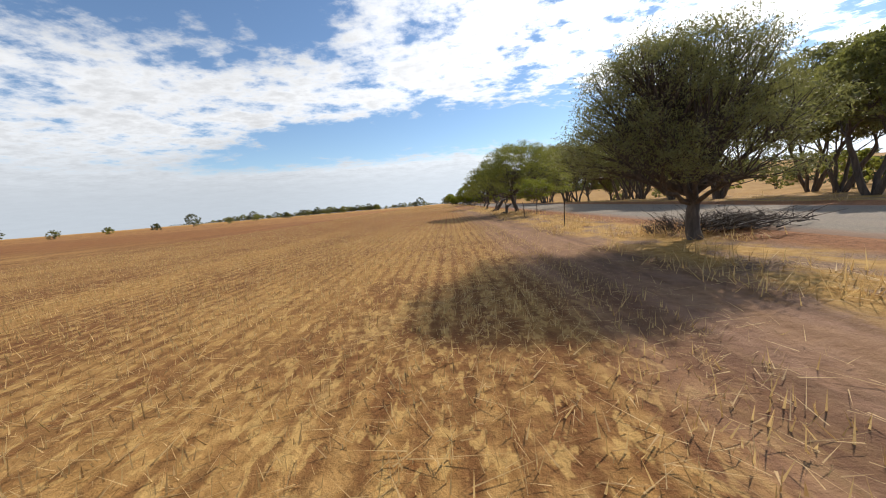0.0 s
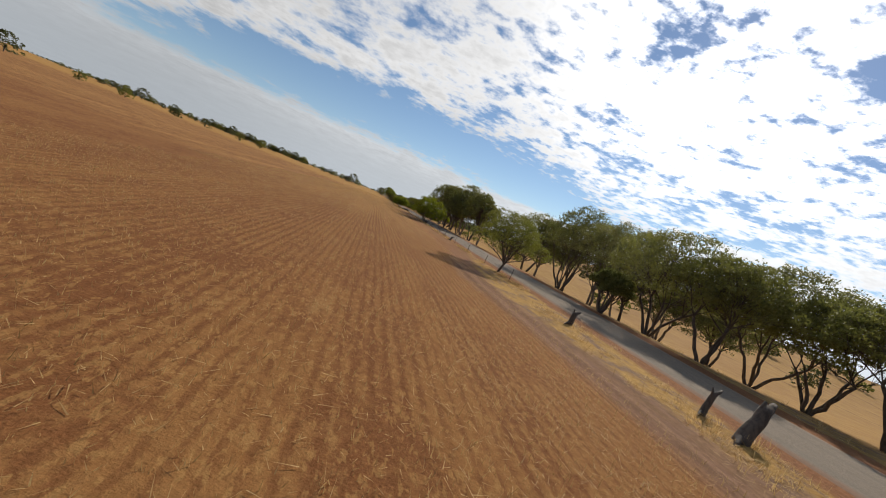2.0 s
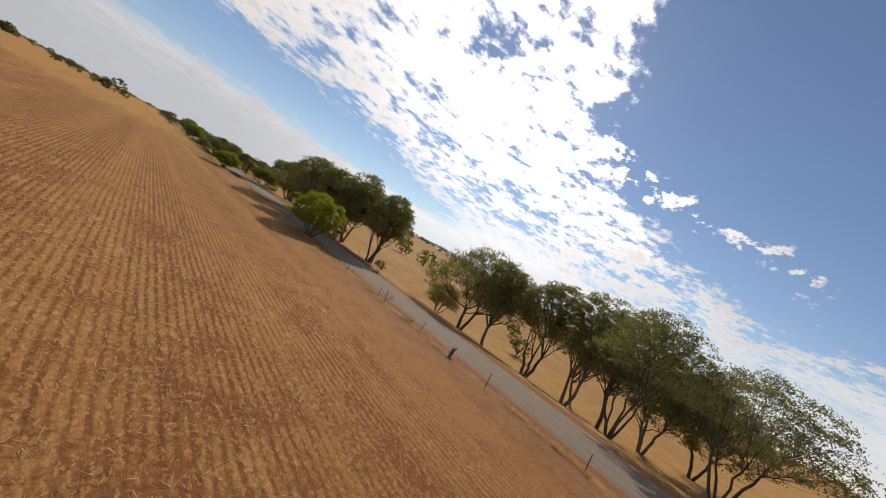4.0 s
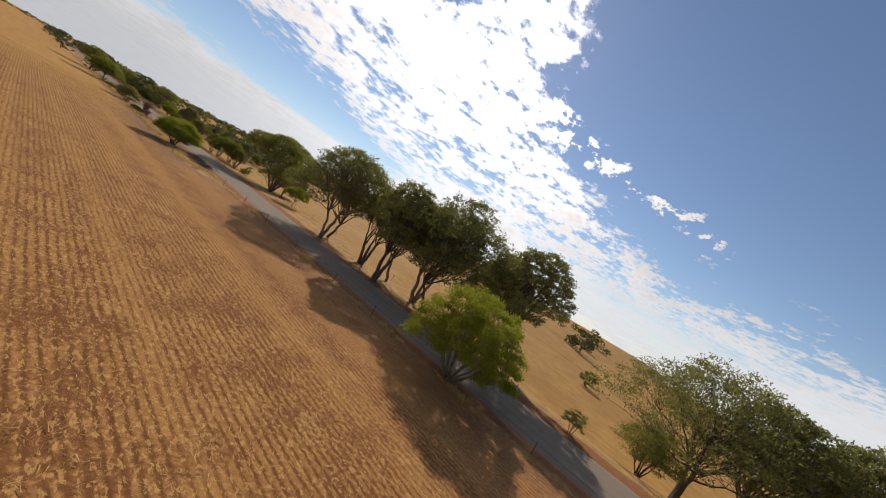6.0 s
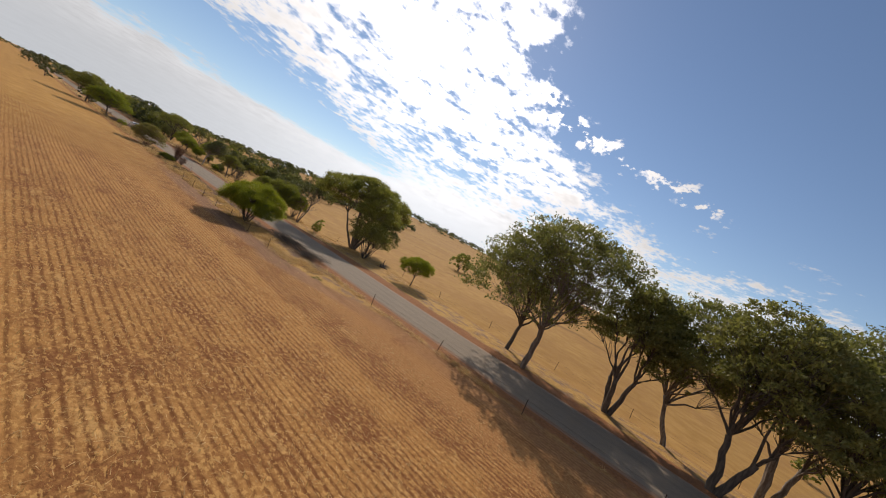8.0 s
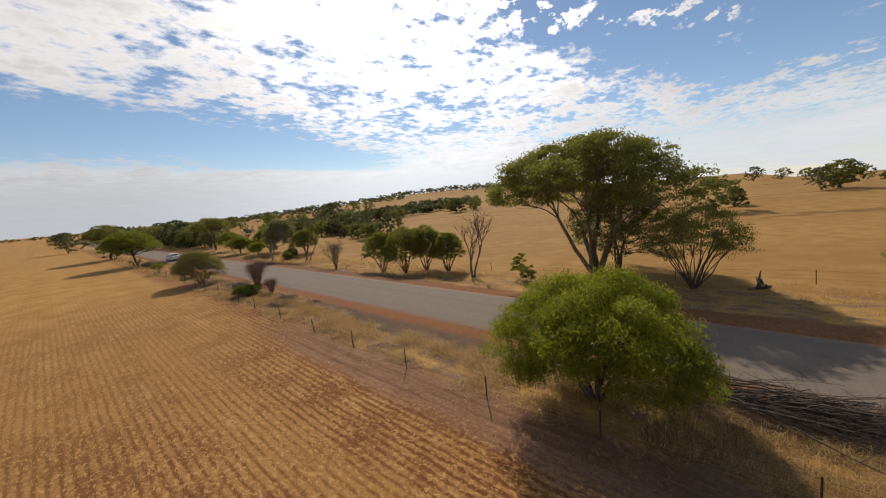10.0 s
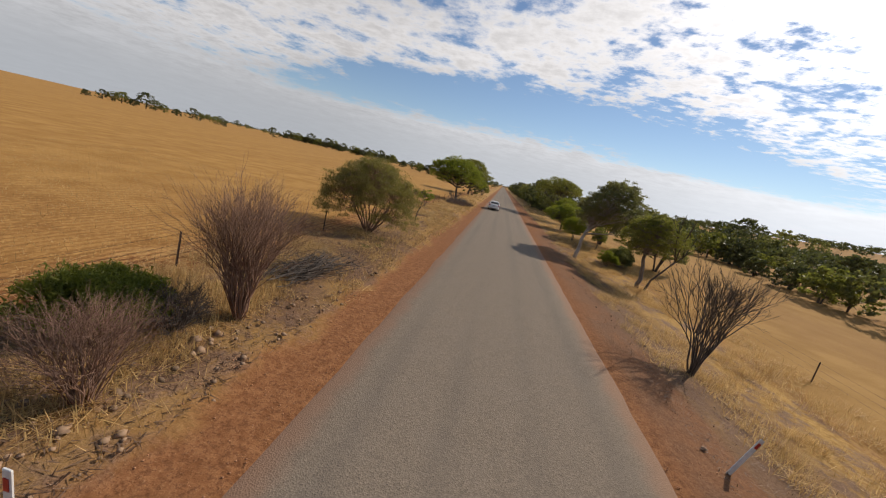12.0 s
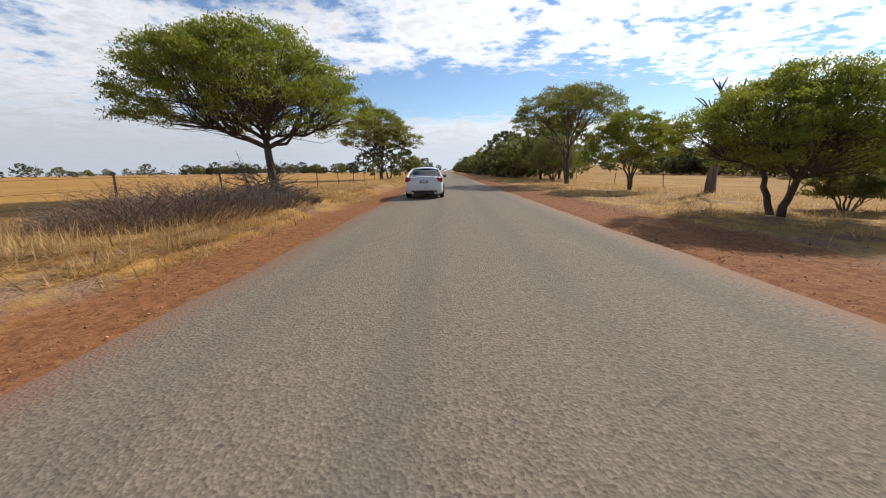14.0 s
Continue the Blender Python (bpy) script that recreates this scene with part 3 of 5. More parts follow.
def crown_tree(name, seed, h, w, floor=0.42, lobes=10, trunks=1, girth=0.20, leaf=(0.14, 0.05), count=20000, leaf_mat=None, bark=None,
               lean=(0.0, 0.0), fork=0.34, size=0.23, flat=0.62, fan=0.05, twigs=5, tuft=0.05, ragged=1.0, deep=0.35, upright=-0.3, tufts_each=84, sides=6):
    """A tree whose crown is a cluster of dense leafy domes carried on spreading limbs, open beneath."""
    rng = np.random.default_rng(seed)
    cs, rs = [], []
    for i in range(lobes):
        d = math.sqrt(i / max(1, lobes - 1)) if i else 0.0
        t = i * 2.399963 + rng.normal(0, 0.35)
        r = w * size * (0.78 + 0.44 * rng.random())
        reach = max(0.0, w / 2 - r * 0.85) * d * (0.86 + 0.20 * rng.random())
        top = h * (floor + (1 - floor) * (1 - (0.90 * d) ** 2) ** 0.42 * (0.90 + 0.10 * rng.random()))
        cs.append((lean[0] + math.cos(t) * reach, lean[1] + math.sin(t) * reach, max(top - r * flat, h * floor + r * flat * deep)))
        rs.append(r)
    cs, rs = np.array(cs), np.array(rs)
    pts, owner = [], []
    per_lobe = np.maximum(tufts_each // 4, (rs / rs.mean()) ** 2 * tufts_each).astype(int)
    for i in range(lobes):
        for _ in range(per_lobe[i]):
            z = -0.42 + 1.42 * rng.random()
            t = 2 * math.pi * rng.random()
            q = math.sqrt(max(0.0, 1 - z * z))
            k = rs[i] * (1 - 0.30 * rng.random() ** 2) * (1 + 0.10 * ragged * math.sin(4 * t + i) * math.sin(3 * z + i))
            p = cs[i] + np.array([math.cos(t) * q, math.sin(t) * q, z * flat]) * k
            inside = np.linalg.norm((cs - p) / np.array([1, 1, flat]), axis=1) / rs < 0.72
            inside[i] = False
            if not inside.any() or rng.random() < 0.2:
                pts.append(p)
                owner.append(i)
    pts = np.array(pts)
    tr = w * tuft
    mid = np.array([(pts[:, 0].max() + pts[:, 0].min()) / 2, (pts[:, 1].max() + pts[:, 1].min()) / 2])
    for a in (0, 1):
        half = (pts[:, a].max() - pts[:, a].min()) / 2
        cs[:, a] = lean[a] + (cs[:, a] - mid[a]) * (w / 2 - tr * 0.8) / half
        pts[:, a] = lean[a] + (pts[:, a] - mid[a]) * (w / 2 - tr * 0.8) / half
    lift = (h - tr * 0.6) - pts[:, 2].max()
    pts[:, 2] += lift * (pts[:, 2] / pts[:, 2].max())
    cs[:, 2] += lift * (cs[:, 2] / pts[:, 2].max())
    root = new(name)
    verts, faces = [], []
    tops = []
    for s in range(trunks):
        t = 2 * math.pi * (s + rng.random() * 0.5) / trunks
        out = fan * w * (0.5 + rng.random() * 0.8)
        end = Vector((lean[0] * 0.35 + math.cos(t) * out, lean[1] * 0.35 + math.sin(t) * out, h * fork * (0.85 + 0.3 * rng.random())))
        foot = Vector((math.cos(t) * girth * 0.7, math.sin(t) * girth * 0.7, -0.25)) if trunks > 1 else Vector((0, 0, -0.25))
        way = bend(rng, foot, end, 0.04, 7, 0.05)
        g = girth * (0.8 + 0.4 * rng.random())
        limb(verts, faces, way, g, g * 0.62, sides + 3)
        tops.append((way, g * 0.6))
    for i in range(lobes):
        way, g = min(tops, key=lambda q: (q[0][-1] - Vector(cs[i])).length + rng.random() * 0.1 * w)
        start = way[-1] if rng.random() < 0.7 else way[5]
        br = bend(rng, start, cs[i] - np.array([0, 0, rs[i] * flat * 0.35]), 0.05, 7, 0.06)
        limb(verts, faces, br, g * (0.55 + 0.25 * rng.random()), g * 0.22, sides)
        mine = [p for p, o in zip(pts, owner) if o == i]
        for p in mine[:: max(1, len(mine) // max(1, twigs * 3))]:
            tw = bend(rng, br[int(rng.integers(3, 7))], p, 0.03, 4, 0.09)
            limb(verts, faces, tw, g * 0.16, 0.007, 4)
    trunk = new("trunk", mesh_of("trunk", verts, faces, bark or BARK_DARK, True))
    trunk.parent = root
    rad = tr * (0.8 + 0.7 * rng.random(len(pts)))
    v, f = leaves(rng, pts, rad, max(4, count // len(pts)), leaf[0], leaf[1], -upright, 0.75, 0.2)
    top = new("crown", fill_mesh("crown", v, f, leaf_mat or LEAF_GUM))
    top.parent = root
    return root


def dome_bush(name, seed, h, spread, stems=7, clumps=90, per=150, leaf=(0.20, 0.06), leaf_mat=None, bark=None, skirt=0.35, clump=0.14, foot=0.16, girth=0.09, hang=-0.5, lump=1.0):
    """A dense rounded bush or small umbrella tree: bare stems fan out under a domed crown."""
    rng = np.random.default_rng(seed)
    pts = []
    for i in range(clumps):
        u = (i + 0.5) / clumps
        t = i * 2.399963 + rng.normal(0, 0.25)
        zz = 1 - u * 1.02
        rr = math.sqrt(max(0.0, 1 - zz * zz))
        k = (0.86 + 0.16 * rng.random()) * (1 + 0.08 * lump * math.sin(3 * t + seed + 2 * zz) + 0.07 * lump * math.sin(7 * t + 2 * seed + 4 * zz))
        if rng.random() < 0.25:
            k *= 0.6
        wide = spread * (0.5 - clump * 0.7)
        pts.append((math.cos(t) * rr * k * wide, math.sin(t) * rr * k * wide, h * skirt + (h * (0.93 - skirt)) * zz * k + h * 0.06 * math.sin(2 * t + seed) * (1 - zz)))
    root = new(name)
    verts, faces = [], []
    forks = []
    for s in range(stems):
        t = 2 * math.pi * (s + rng.random() * 0.6) / stems
        out = spread * foot * (0.7 + 0.8 * rng.random())
        end = (math.cos(t) * out, math.sin(t) * out, h * (skirt + 0.08 + 0.1 * rng.random()))
        way = bend(rng, (math.cos(t) * girth, math.sin(t) * girth, -0.2), end, 0.02, 6, 0.05)
        limb(verts, faces, way, girth * (0.7 + 0.5 * rng.random()), girth * 0.35, 6)
        forks.append(way)
    for q in pts:
        way = min(forks, key=lambda w: (w[-1] - Vector(q)).length)
        br = bend(rng, way[-1] if rng.random() < 0.5 else way[3], q, 0.03, 4, 0.06)
        limb(verts, faces, br, girth * 0.30, 0.008, 3)
    trunk = new("trunk", mesh_of("trunk", verts, faces, bark or BARK, True))
    trunk.parent = root
    rad = spread * clump * (0.75 + 0.5 * rng.random(len(pts)))
    v, f = leaves(rng, pts, rad, per, leaf[0], leaf[1], hang, 0.8, 0.3)
    top = new("crown", fill_mesh("crown", v, f, leaf_mat or LEAF_BRIGHT))
    top.parent = root
    return root


def dead_tree(name, seed, h, spread, stems=3, girth=0.09, depth=3, mat=None, lean=(0, 0), fan=0.42, rise=0.18):
    """A leafless shrub or tree: stems that fork again and again."""
    rng = np.random.default_rng(seed)
    root = new(name)

    def fork(verts, faces, a, way, length, g, left):
        path = bend(rng, a, a + way * length, 0.02, 4, 0.07)
        limb(verts, faces, path, g, g * 0.55, 5 if left > 1 else 3)
        if left == 0:
            return
        for k in range(3 if left > 1 else 4):
            d = (way + Vector(rng.normal(0, fan, 3)) + Vector((0, 0, rise))).normalized()
            fork(verts, faces, path[-1] if k < 2 else path[2], d, length * (0.55 + 0.2 * rng.random()), g * 0.55, left - 1)

    for s in range(stems):
        t = 2 * math.pi * (s + 0.7 * rng.random()) / stems
        k = (0.5 + 0.5 * rng.random()) * 0.36 * spread / h
        d = Vector((math.cos(t) * k + lean[0], math.sin(t) * k + lean[1], 1)).normalized()
        verts, faces = [], []
        fork(verts, faces, Vector((math.cos(t) * girth, math.sin(t) * girth, -0.15)), d, h * (0.38 + 0.1 * rng.random()), girth, depth)
        stem = new("stem", mesh_of("stem", verts, faces, mat or DEAD, True))
        stem.parent = root
    return root


def stand(ob, x, y, turn=0.0, size=1.0, tilt=0.0):
    ob.matrix_basis = pose(x, y, lie(x, y) - 0.03, tilt, 0, turn) @ Matrix.Scale(size, 4)
    return ob


def again(ob, x, y, turn, size):
    m = pose(x, y, lie(x, y) - 0.03, 0, 0, turn)
    c = copy_thing(ob, m)
    c.matrix_basis = m @ Matrix.Diagonal((size, size, size, 1))
    return c


# ---------------------------------------------------------------- trees beside the road
GUM_LABEL = "grey-green eucalypt with several limbs and a tufted crown"


def gum(x, y, h, w, seed, turn=0.0, label=GUM_LABEL, **more):
    more.setdefault("per", 260)
    t = gum_tree("eucalypt_tree", seed, h, w, **more)
    return tagged(stand(t, x, y, turn), label, "tree", "roadside trees")


def domed(x, y, h, w, seed, label, turn=0.0, **more):
    t = crown_tree("eucalypt_tree", seed, h, w, **more)
    return tagged(stand(t, x, y, turn), label, "tree", "roadside trees")


def bush(x, y, h, w, seed, label, turn=0.0, **more):
    t = dome_bush("round_bush", seed, h, w, **more)
    return tagged(stand(t, x, y, turn), label, "bush", "roadside bushes")


def bare(x, y, h, w, seed, label, turn=0.0, **more):
    t = dead_tree("dead_tree", seed, h, w, **more)
    return tagged(stand(t, x, y, turn), label, "dead tree")


# first stretch: trees between the stubble and the road
domed(-5.3, 101.9, 4.95, 5.7, 11, "broad grey-green tree with a short dark trunk beside stubble", floor=0.05, lobes=24, size=0.17, flat=0.9, tuft=0.062, count=66000, leaf=(0.075, 0.020),
      leaf_mat=LEAF_GREY, girth=0.17, fork=0.22, twigs=9, ragged=2.0, lean=(-0.35, 0.0))
domed(-4.6, 126.3, 6.2, 10.4, 12, "spreading tree with a thick dark trunk by the fence", floor=0.24, lobes=14, size=0.20, count=42000, leaf=(0.11, 0.052), leaf_mat=LEAF_OLIVE, girth=0.22, fork=0.24, flat=0.8)
gum(-4.9, 118.6, 2.6, 2.9, 14, stems=1, clumps=40, per=300, leaf=(0.075, 0.024), crown=(0.64, 0.38), leaf_mat=LEAF_WATTLE, girth=0.05, clump=0.17, label="small bushy green tree on one thin stem")
domed(-4.6, 158.0, 5.8, 7.4, 16, "full olive-green tree beside the fence", floor=0.18, lobes=12, size=0.22, count=26000, leaf=(0.12, 0.042), leaf_mat=LEAF_OLIVE, girth=0.16, fork=0.2, flat=0.8)

first = [(9.3, 111.0, 7.0, 6.6), (14.0, 118.6, 8.8, 8.2), (8.2, 119.4, 7.6, 7.0), (8.0, 124.2, 8.4, 8.4), (10.9, 129.2, 9.6, 9.6), (10.6, 133.5, 8.6, 8.6), (13.0, 139.6, 8.6, 8.5), (12.0, 115.0, 6.2, 6.0),
         (14.2, 144.0, 7.8, 8.5), (8.4, 147.4, 7.6, 8.0), (15.2, 148.4, 9.8, 11.0), (8.8, 153.2, 9.4, 11.5), (5.4, 155.6, 4.0, 3.8), (12.0, 164.0, 10.8, 11.0), (10.8, 172.0, 11.8, 9.8)]
for i, (x, y, h, w) in enumerate(first):
    domed(x, y, h * 1.08, w * 1.16, 30 + i, "dark umbrella-crowned eucalypt with many slanting limbs", floor=(0.34, 0.20, 0.28)[i % 3], lobes=13 + i % 4, trunks=3 + i % 3, size=0.20, flat=0.66, fan=0.16, fork=0.34, count=15500, leaf=(0.20, 0.10),
          leaf_mat=LEAF_GREY if i % 3 == 1 else LEAF_GUM, girth=0.14, twigs=6)

# second stretch: tall trees across the road
second = [(17.6, 198.3, 12.2, 17.0), (17.8, 193.2, 11.2, 8.5), (20.5, 186.6, 12.6, 9.5), (23.5, 181.5, 14.0, 10.5), (27.0, 177.6, 14.5, 11.5), (31.0, 173.0, 11.5, 12.0), (36.0, 168.0, 11.0, 12.0), (30.0, 183.0, 12.0, 9.5),
          (8.8, 216.6, 11.2, 8.2), (13.0, 221.6, 10.4, 7.0), (7.2, 225.6, 12.6, 12.0), (9.4, 229.4, 11.8, 9.5), (4.6, 232.6, 11.3, 8.0), (10.0, 235.6, 11.0, 9.5), (8.6, 240.2, 10.0, 7.6),
          (5.6, 247.4, 12.4, 12.5), (9.2, 250.8, 11.8, 10.5)]
for i, (x, y, h, w) in enumerate(second):
    domed(x, y, h * 1.19, w * 1.26, 50 + i, "tall grey-green eucalypt with leaning limbs beside the road", floor=0.17 if i else 0.34, lobes=18 if w > 11.5 else 13, trunks=(2, 1, 3)[i % 3], size=0.20, flat=0.78, fan=0.10, fork=0.26,
          count=22000 if w > 11.5 else 16000, leaf=(0.27, 0.135), leaf_mat=LEAF_GUM, girth=0.26, twigs=6, bark=BARK if i % 2 else BARK_DARK, ragged=1.6)
bush(14.6, 201.4, 5.0, 6.6, 74, "rounded olive tree with several thin stems", stems=8, clumps=90, per=180, leaf=(0.16, 0.055), skirt=0.36, foot=0.16, girth=0.08, leaf_mat=LEAF_OLIVE, bark=BARK_DARK)
bush(-4.3, 213.4, 6.9, 9.2, 70, "large bright green domed wattle beside the road", leaf_mat=LEAF_LIME, stems=12, clumps=200, per=330, leaf=(0.15, 0.05), skirt=0.26, foot=0.24, girth=0.11, clump=0.085)
bush(4.7, 206.6, 2.0, 2.2, 71, "small olive shrub in dry grass", stems=4, clumps=30, per=90, leaf=(0.11, 0.04), leaf_mat=LEAF_OLIVE, skirt=0.4, girth=0.04)
bare(-4.8, 189.6, 1.4, 1.6, 72, "dead brown sapling by the wire fence", girth=0.03)
bare(-4.9, 185.2, 0.8, 1.8, 73, "dead brown sapling by the wire fence", girth=0.03)

# third stretch: right side
domed(15.8, 287.0, 13.5, 19.8, 86, "large umbrella-crowned eucalypt with a clump of grey trunks", floor=0.40, lobes=17, trunks=7, size=0.145, flat=0.62, fan=0.16, fork=0.42, count=70000, leaf=(0.21, 0.125),
      girth=0.24, leaf_mat=LEAF_OLIVE, bark=BARK, twigs=7, tuft=0.042, deep=0.2)
domed(18.0, 285.6, 8.8, 11.0, 87, "lower eucalypt crowded under a larger one", floor=0.14, lobes=13, trunks=3, size=0.22, flat=0.85, count=30000, leaf=(0.18, 0.09), girth=0.16, leaf_mat=LEAF_GUM)
domed(11.0, 267.5, 4.2, 5.6, 81, "small umbrella-shaped green tree on one stem", floor=0.40, lobes=10, size=0.24, flat=0.66, count=26000, leaf=(0.12, 0.055), leaf_mat=LEAF_LIME, girth=0.09, fork=0.36, tuft=0.06)
bush(11.6, 278.8, 6.6, 7.4, 82, "olive shrub tree with fanned dark stems", stems=18, clumps=100, per=190, leaf=(0.15, 0.05), skirt=0.42, foot=0.26, leaf_mat=LEAF_OLIVE, bark=BARK_DARK, girth=0.06, clump=0.11)
bush(-6.8, 279.8, 4.75, 7.9, 83, "dense bright green round bush beside the fence", stems=11, clumps=280, per=380, leaf=(0.12, 0.040), skirt=0.33, foot=0.16, clump=0.095, leaf_mat=LEAF_LIME, bark=BARK_DARK)
bare(11.0, 298.6, 6.2, 4.8, 84, "leafless leaning dead tree in dry grass", girth=0.13, stems=3, depth=4, lean=(0.25, 0.0))
thick = dict(floor=0.22, lobes=13, trunks=10, size=0.26, flat=0.85, fan=0.20, fork=0.42, count=56000, leaf=(0.095, 0.036), leaf_mat=LEAF_WATTLE, bark=BARK_DARK, girth=0.055, twigs=9, tuft=0.055)
domed(9.3, 312.0, 5.4, 5.2, 85, "round green bush with dark fanned stems", **thick)
domed(10.0, 308.4, 6.0, 6.6, 86, "round green bush with dark fanned stems", **thick)
domed(12.4, 307.0, 5.9, 5.6, 87, "round green bush with dark fanned stems", **thick)
domed(12.6, 303.6, 4.8, 4.8, 88, "low green bush with slanting stems", **thick)
bush(12.0, 293.4, 2.8, 1.9, 89, "small leafy green sapling", clumps=26, per=80, stems=2, skirt=0.3, leaf_mat=LEAF_BRIGHT, girth=0.03)
bush(10.4, 291.6, 1.8, 2.0, 90, "small leafy green sapling", clumps=24, per=70, stems=3, skirt=0.3, leaf_mat=LEAF_OLIVE, girth=0.03)
bare(7.3, 320.0, 3.8, 3.2, 91, "dark leafless shrub with many upright stems", girth=0.042, stems=13, depth=4, mat=BARK_DARK, fan=0.28, rise=0.08)
domed(11.0, 335.4, 5.9, 5.0, 92, "small eucalypt with one thick grey trunk", floor=0.44, lobes=11, size=0.24, flat=0.75, count=30000, leaf=(0.11, 0.042), leaf_mat=LEAF_OLIVE, bark=BARK, girth=0.20, fork=0.42, twigs=8, ragged=2.0)
bare(11.4, 335.0, 6.6, 3.4, 124, "forked dead grey limb beside a small tree", girth=0.10, stems=1, depth=2, mat=BARK_DARK, lean=(0.55, -0.15), fan=0.42, rise=0.35)
domed(7.0, 340.4, 7.7, 6.7, 93, "eucalypt with a pale leaning trunk and full crown", floor=0.26, lobes=15, size=0.22, flat=0.85, count=46000, leaf=(0.125, 0.055), leaf_mat=LEAF_GREY, bark=BARK_PALE, girth=0.19, fork=0.34, lean=(2.2, 0.2), twigs=8, ragged=2.0)
domed(16.0, 345.0, 4.4, 6.4, 94, "low spreading eucalypt in dry grass", floor=0.2, lobes=10, trunks=4, fan=0.1, count=18000, leaf=(0.16, 0.07), leaf_mat=LEAF_GUM, girth=0.1)
bush(10.2, 341.4, 1.5, 2.2, 123, "low yellow-green shrub in dry grass", stems=5, clumps=40, per=120, leaf=(0.13, 0.05), skirt=0.3, girth=0.03)
domed(8.4, 349.9, 3.1, 3.7, 95, "small round-headed green tree on thin stems", floor=0.36, lobes=8, trunks=3, size=0.27, flat=0.7, fan=0.05, count=30000, leaf=(0.08, 0.038), leaf_mat=LEAF_LIME, girth=0.05, tuft=0.07)
domed(12.8, 354.5, 5.7, 7.5, 96, "wide green umbrella tree on many trunks", floor=0.32, lobes=12, trunks=8, size=0.22, flat=0.7, fan=0.12, fork=0.40, count=46000, leaf=(0.115, 0.056), leaf_mat=LEAF_BRIGHT, girth=0.10, twigs=8)
bush(10.9, 348.6, 2.8, 2.2, 102, "thin brownish-green young tree", stems=2, clumps=36, per=110, skirt=0.42, leaf=(0.14, 0.05), leaf_mat=LEAF_OLIVE, girth=0.04)
domed(8.7, 360.3, 4.05, 6.2, 97, "wide umbrella-crowned tree with fanned dark limbs", floor=0.30, lobes=13, trunks=2, size=0.24, flat=0.72, fan=0.10, fork=0.30, count=64000, leaf=(0.08, 0.035), leaf_mat=LEAF_BRIGHT, girth=0.10, twigs=12, tuft=0.055)
bush(11.6, 361.2, 1.4, 2.4, 125, "dark olive shrub under an umbrella tree", stems=7, clumps=50, per=150, leaf=(0.12, 0.04), skirt=0.3, leaf_mat=LEAF_GUM, girth=0.04)
bush(11.6, 342.6, 1.9, 2.8, 126, "dark olive shrub behind a leaning eucalypt", stems=7, clumps=110, per=260, leaf=(0.12, 0.04), skirt=0.26, leaf_mat=LEAF_GUM, girth=0.04)
bare(13.8, 370.0, 6.6, 2.2, 98, "tall dead snag with a thick trunk", girth=0.30, stems=1, depth=3)
domed(11.1, 373.2, 5.0, 6.2, 99, "dense green domed tree", floor=0.26, lobes=10, trunks=4, size=0.25, flat=0.7, fan=0.08, count=42000, leaf=(0.10, 0.05), leaf_mat=LEAF_BRIGHT, girth=0.08)
domed(10.6, 383.6, 8.8, 10.2, 100, "umbrella-crowned eucalypt with slanting limbs", floor=0.52, lobes=10, trunks=2, size=0.21, flat=0.5, fan=0.07, fork=0.36, count=32000, leaf=(0.14, 0.07), leaf_mat=LEAF_OLIVE, girth=0.17, twigs=8)
bush(12.0, 393.0, 5.4, 7.5, 101, "dark green domed tree", stems=6, clumps=110, per=160, skirt=0.3, leaf_mat=LEAF_GUM)

# third stretch: left side
domed(-7.6, 325.6, 4.15, 5.9, 110, "wide olive-green broom bush with many thin stems", floor=0.10, lobes=22, trunks=16, size=0.17, flat=0.95, fan=0.24, fork=0.40, count=60000, leaf=(0.15, 0.016), leaf_mat=LEAF_BROOM,
      bark=TWIG, girth=0.045, twigs=16, tuft=0.05, ragged=2.0, upright=0.7)
bare(-6.9, 333.4, 2.5, 1.7, 111, "thin leafless dead sapling", girth=0.055, stems=1, depth=4, mat=BARK_DARK, fan=0.30, rise=0.1)
bare(-5.8, 313.4, 3.1, 2.7, 112, "reddish brown dead bush with dense twigs", girth=0.018, stems=60, depth=3, mat=TWIG, fan=0.28, rise=0.06)
bare(-5.7, 310.4, 1.7, 2.0, 113, "low reddish dead brush", girth=0.014, stems=48, depth=3, mat=TWIG, fan=0.4, rise=0.05)
bare(-6.4, 312.4, 1.2, 2.6, 120, "low dark dead brush", girth=0.016, stems=54, depth=3, fan=0.5, rise=0.0, mat=BARK_DARK)
bush(-7.5, 312.0, 1.0, 2.4, 114, "low green leafy shrub on the bank", stems=9, clumps=80, per=220, leaf=(0.10, 0.03), skirt=0.3, leaf_mat=LEAF_WATTLE, girth=0.02)
bush(-8.6, 344.4, 2.0, 2.0, 115, "pale green young bush by the fence", stems=3, clumps=40, per=100, leaf=(0.12, 0.03), skirt=0.42, leaf_mat=LEAF_BRIGHT, girth=0.03)
domed(-7.9, 366.2, 7.3, 10.2, 116, "flat-topped green tree with dead lower limbs over the verge", floor=0.40, lobes=14, size=0.23, flat=0.80, count=72000, leaf=(0.12, 0.050), leaf_mat=LEAF_BRIGHT, bark=BARK_DARK, girth=0.24, fork=0.30, lean=(-0.6, 0.0), twigs=10, tuft=0.05, ragged=1.3)
bare(-8.3, 365.4, 1.9, 5.0, 117, "tangle of dead fallen branches under a tree", girth=0.05, stems=7, depth=3, fan=0.5, rise=-0.05)
domed(-8.9, 396.4, 8.8, 11.0, 118, "rounded green roadside tree", floor=0.30, lobes=11, trunks=1, size=0.22, flat=0.68, count=28000, leaf=(0.18, 0.09), leaf_mat=LEAF_OLIVE, girth=0.22)
bush(-6.4, 412.0, 3.4, 4.4, 119, "round olive bush by the fence", clumps=70, leaf_mat=LEAF_OLIVE)

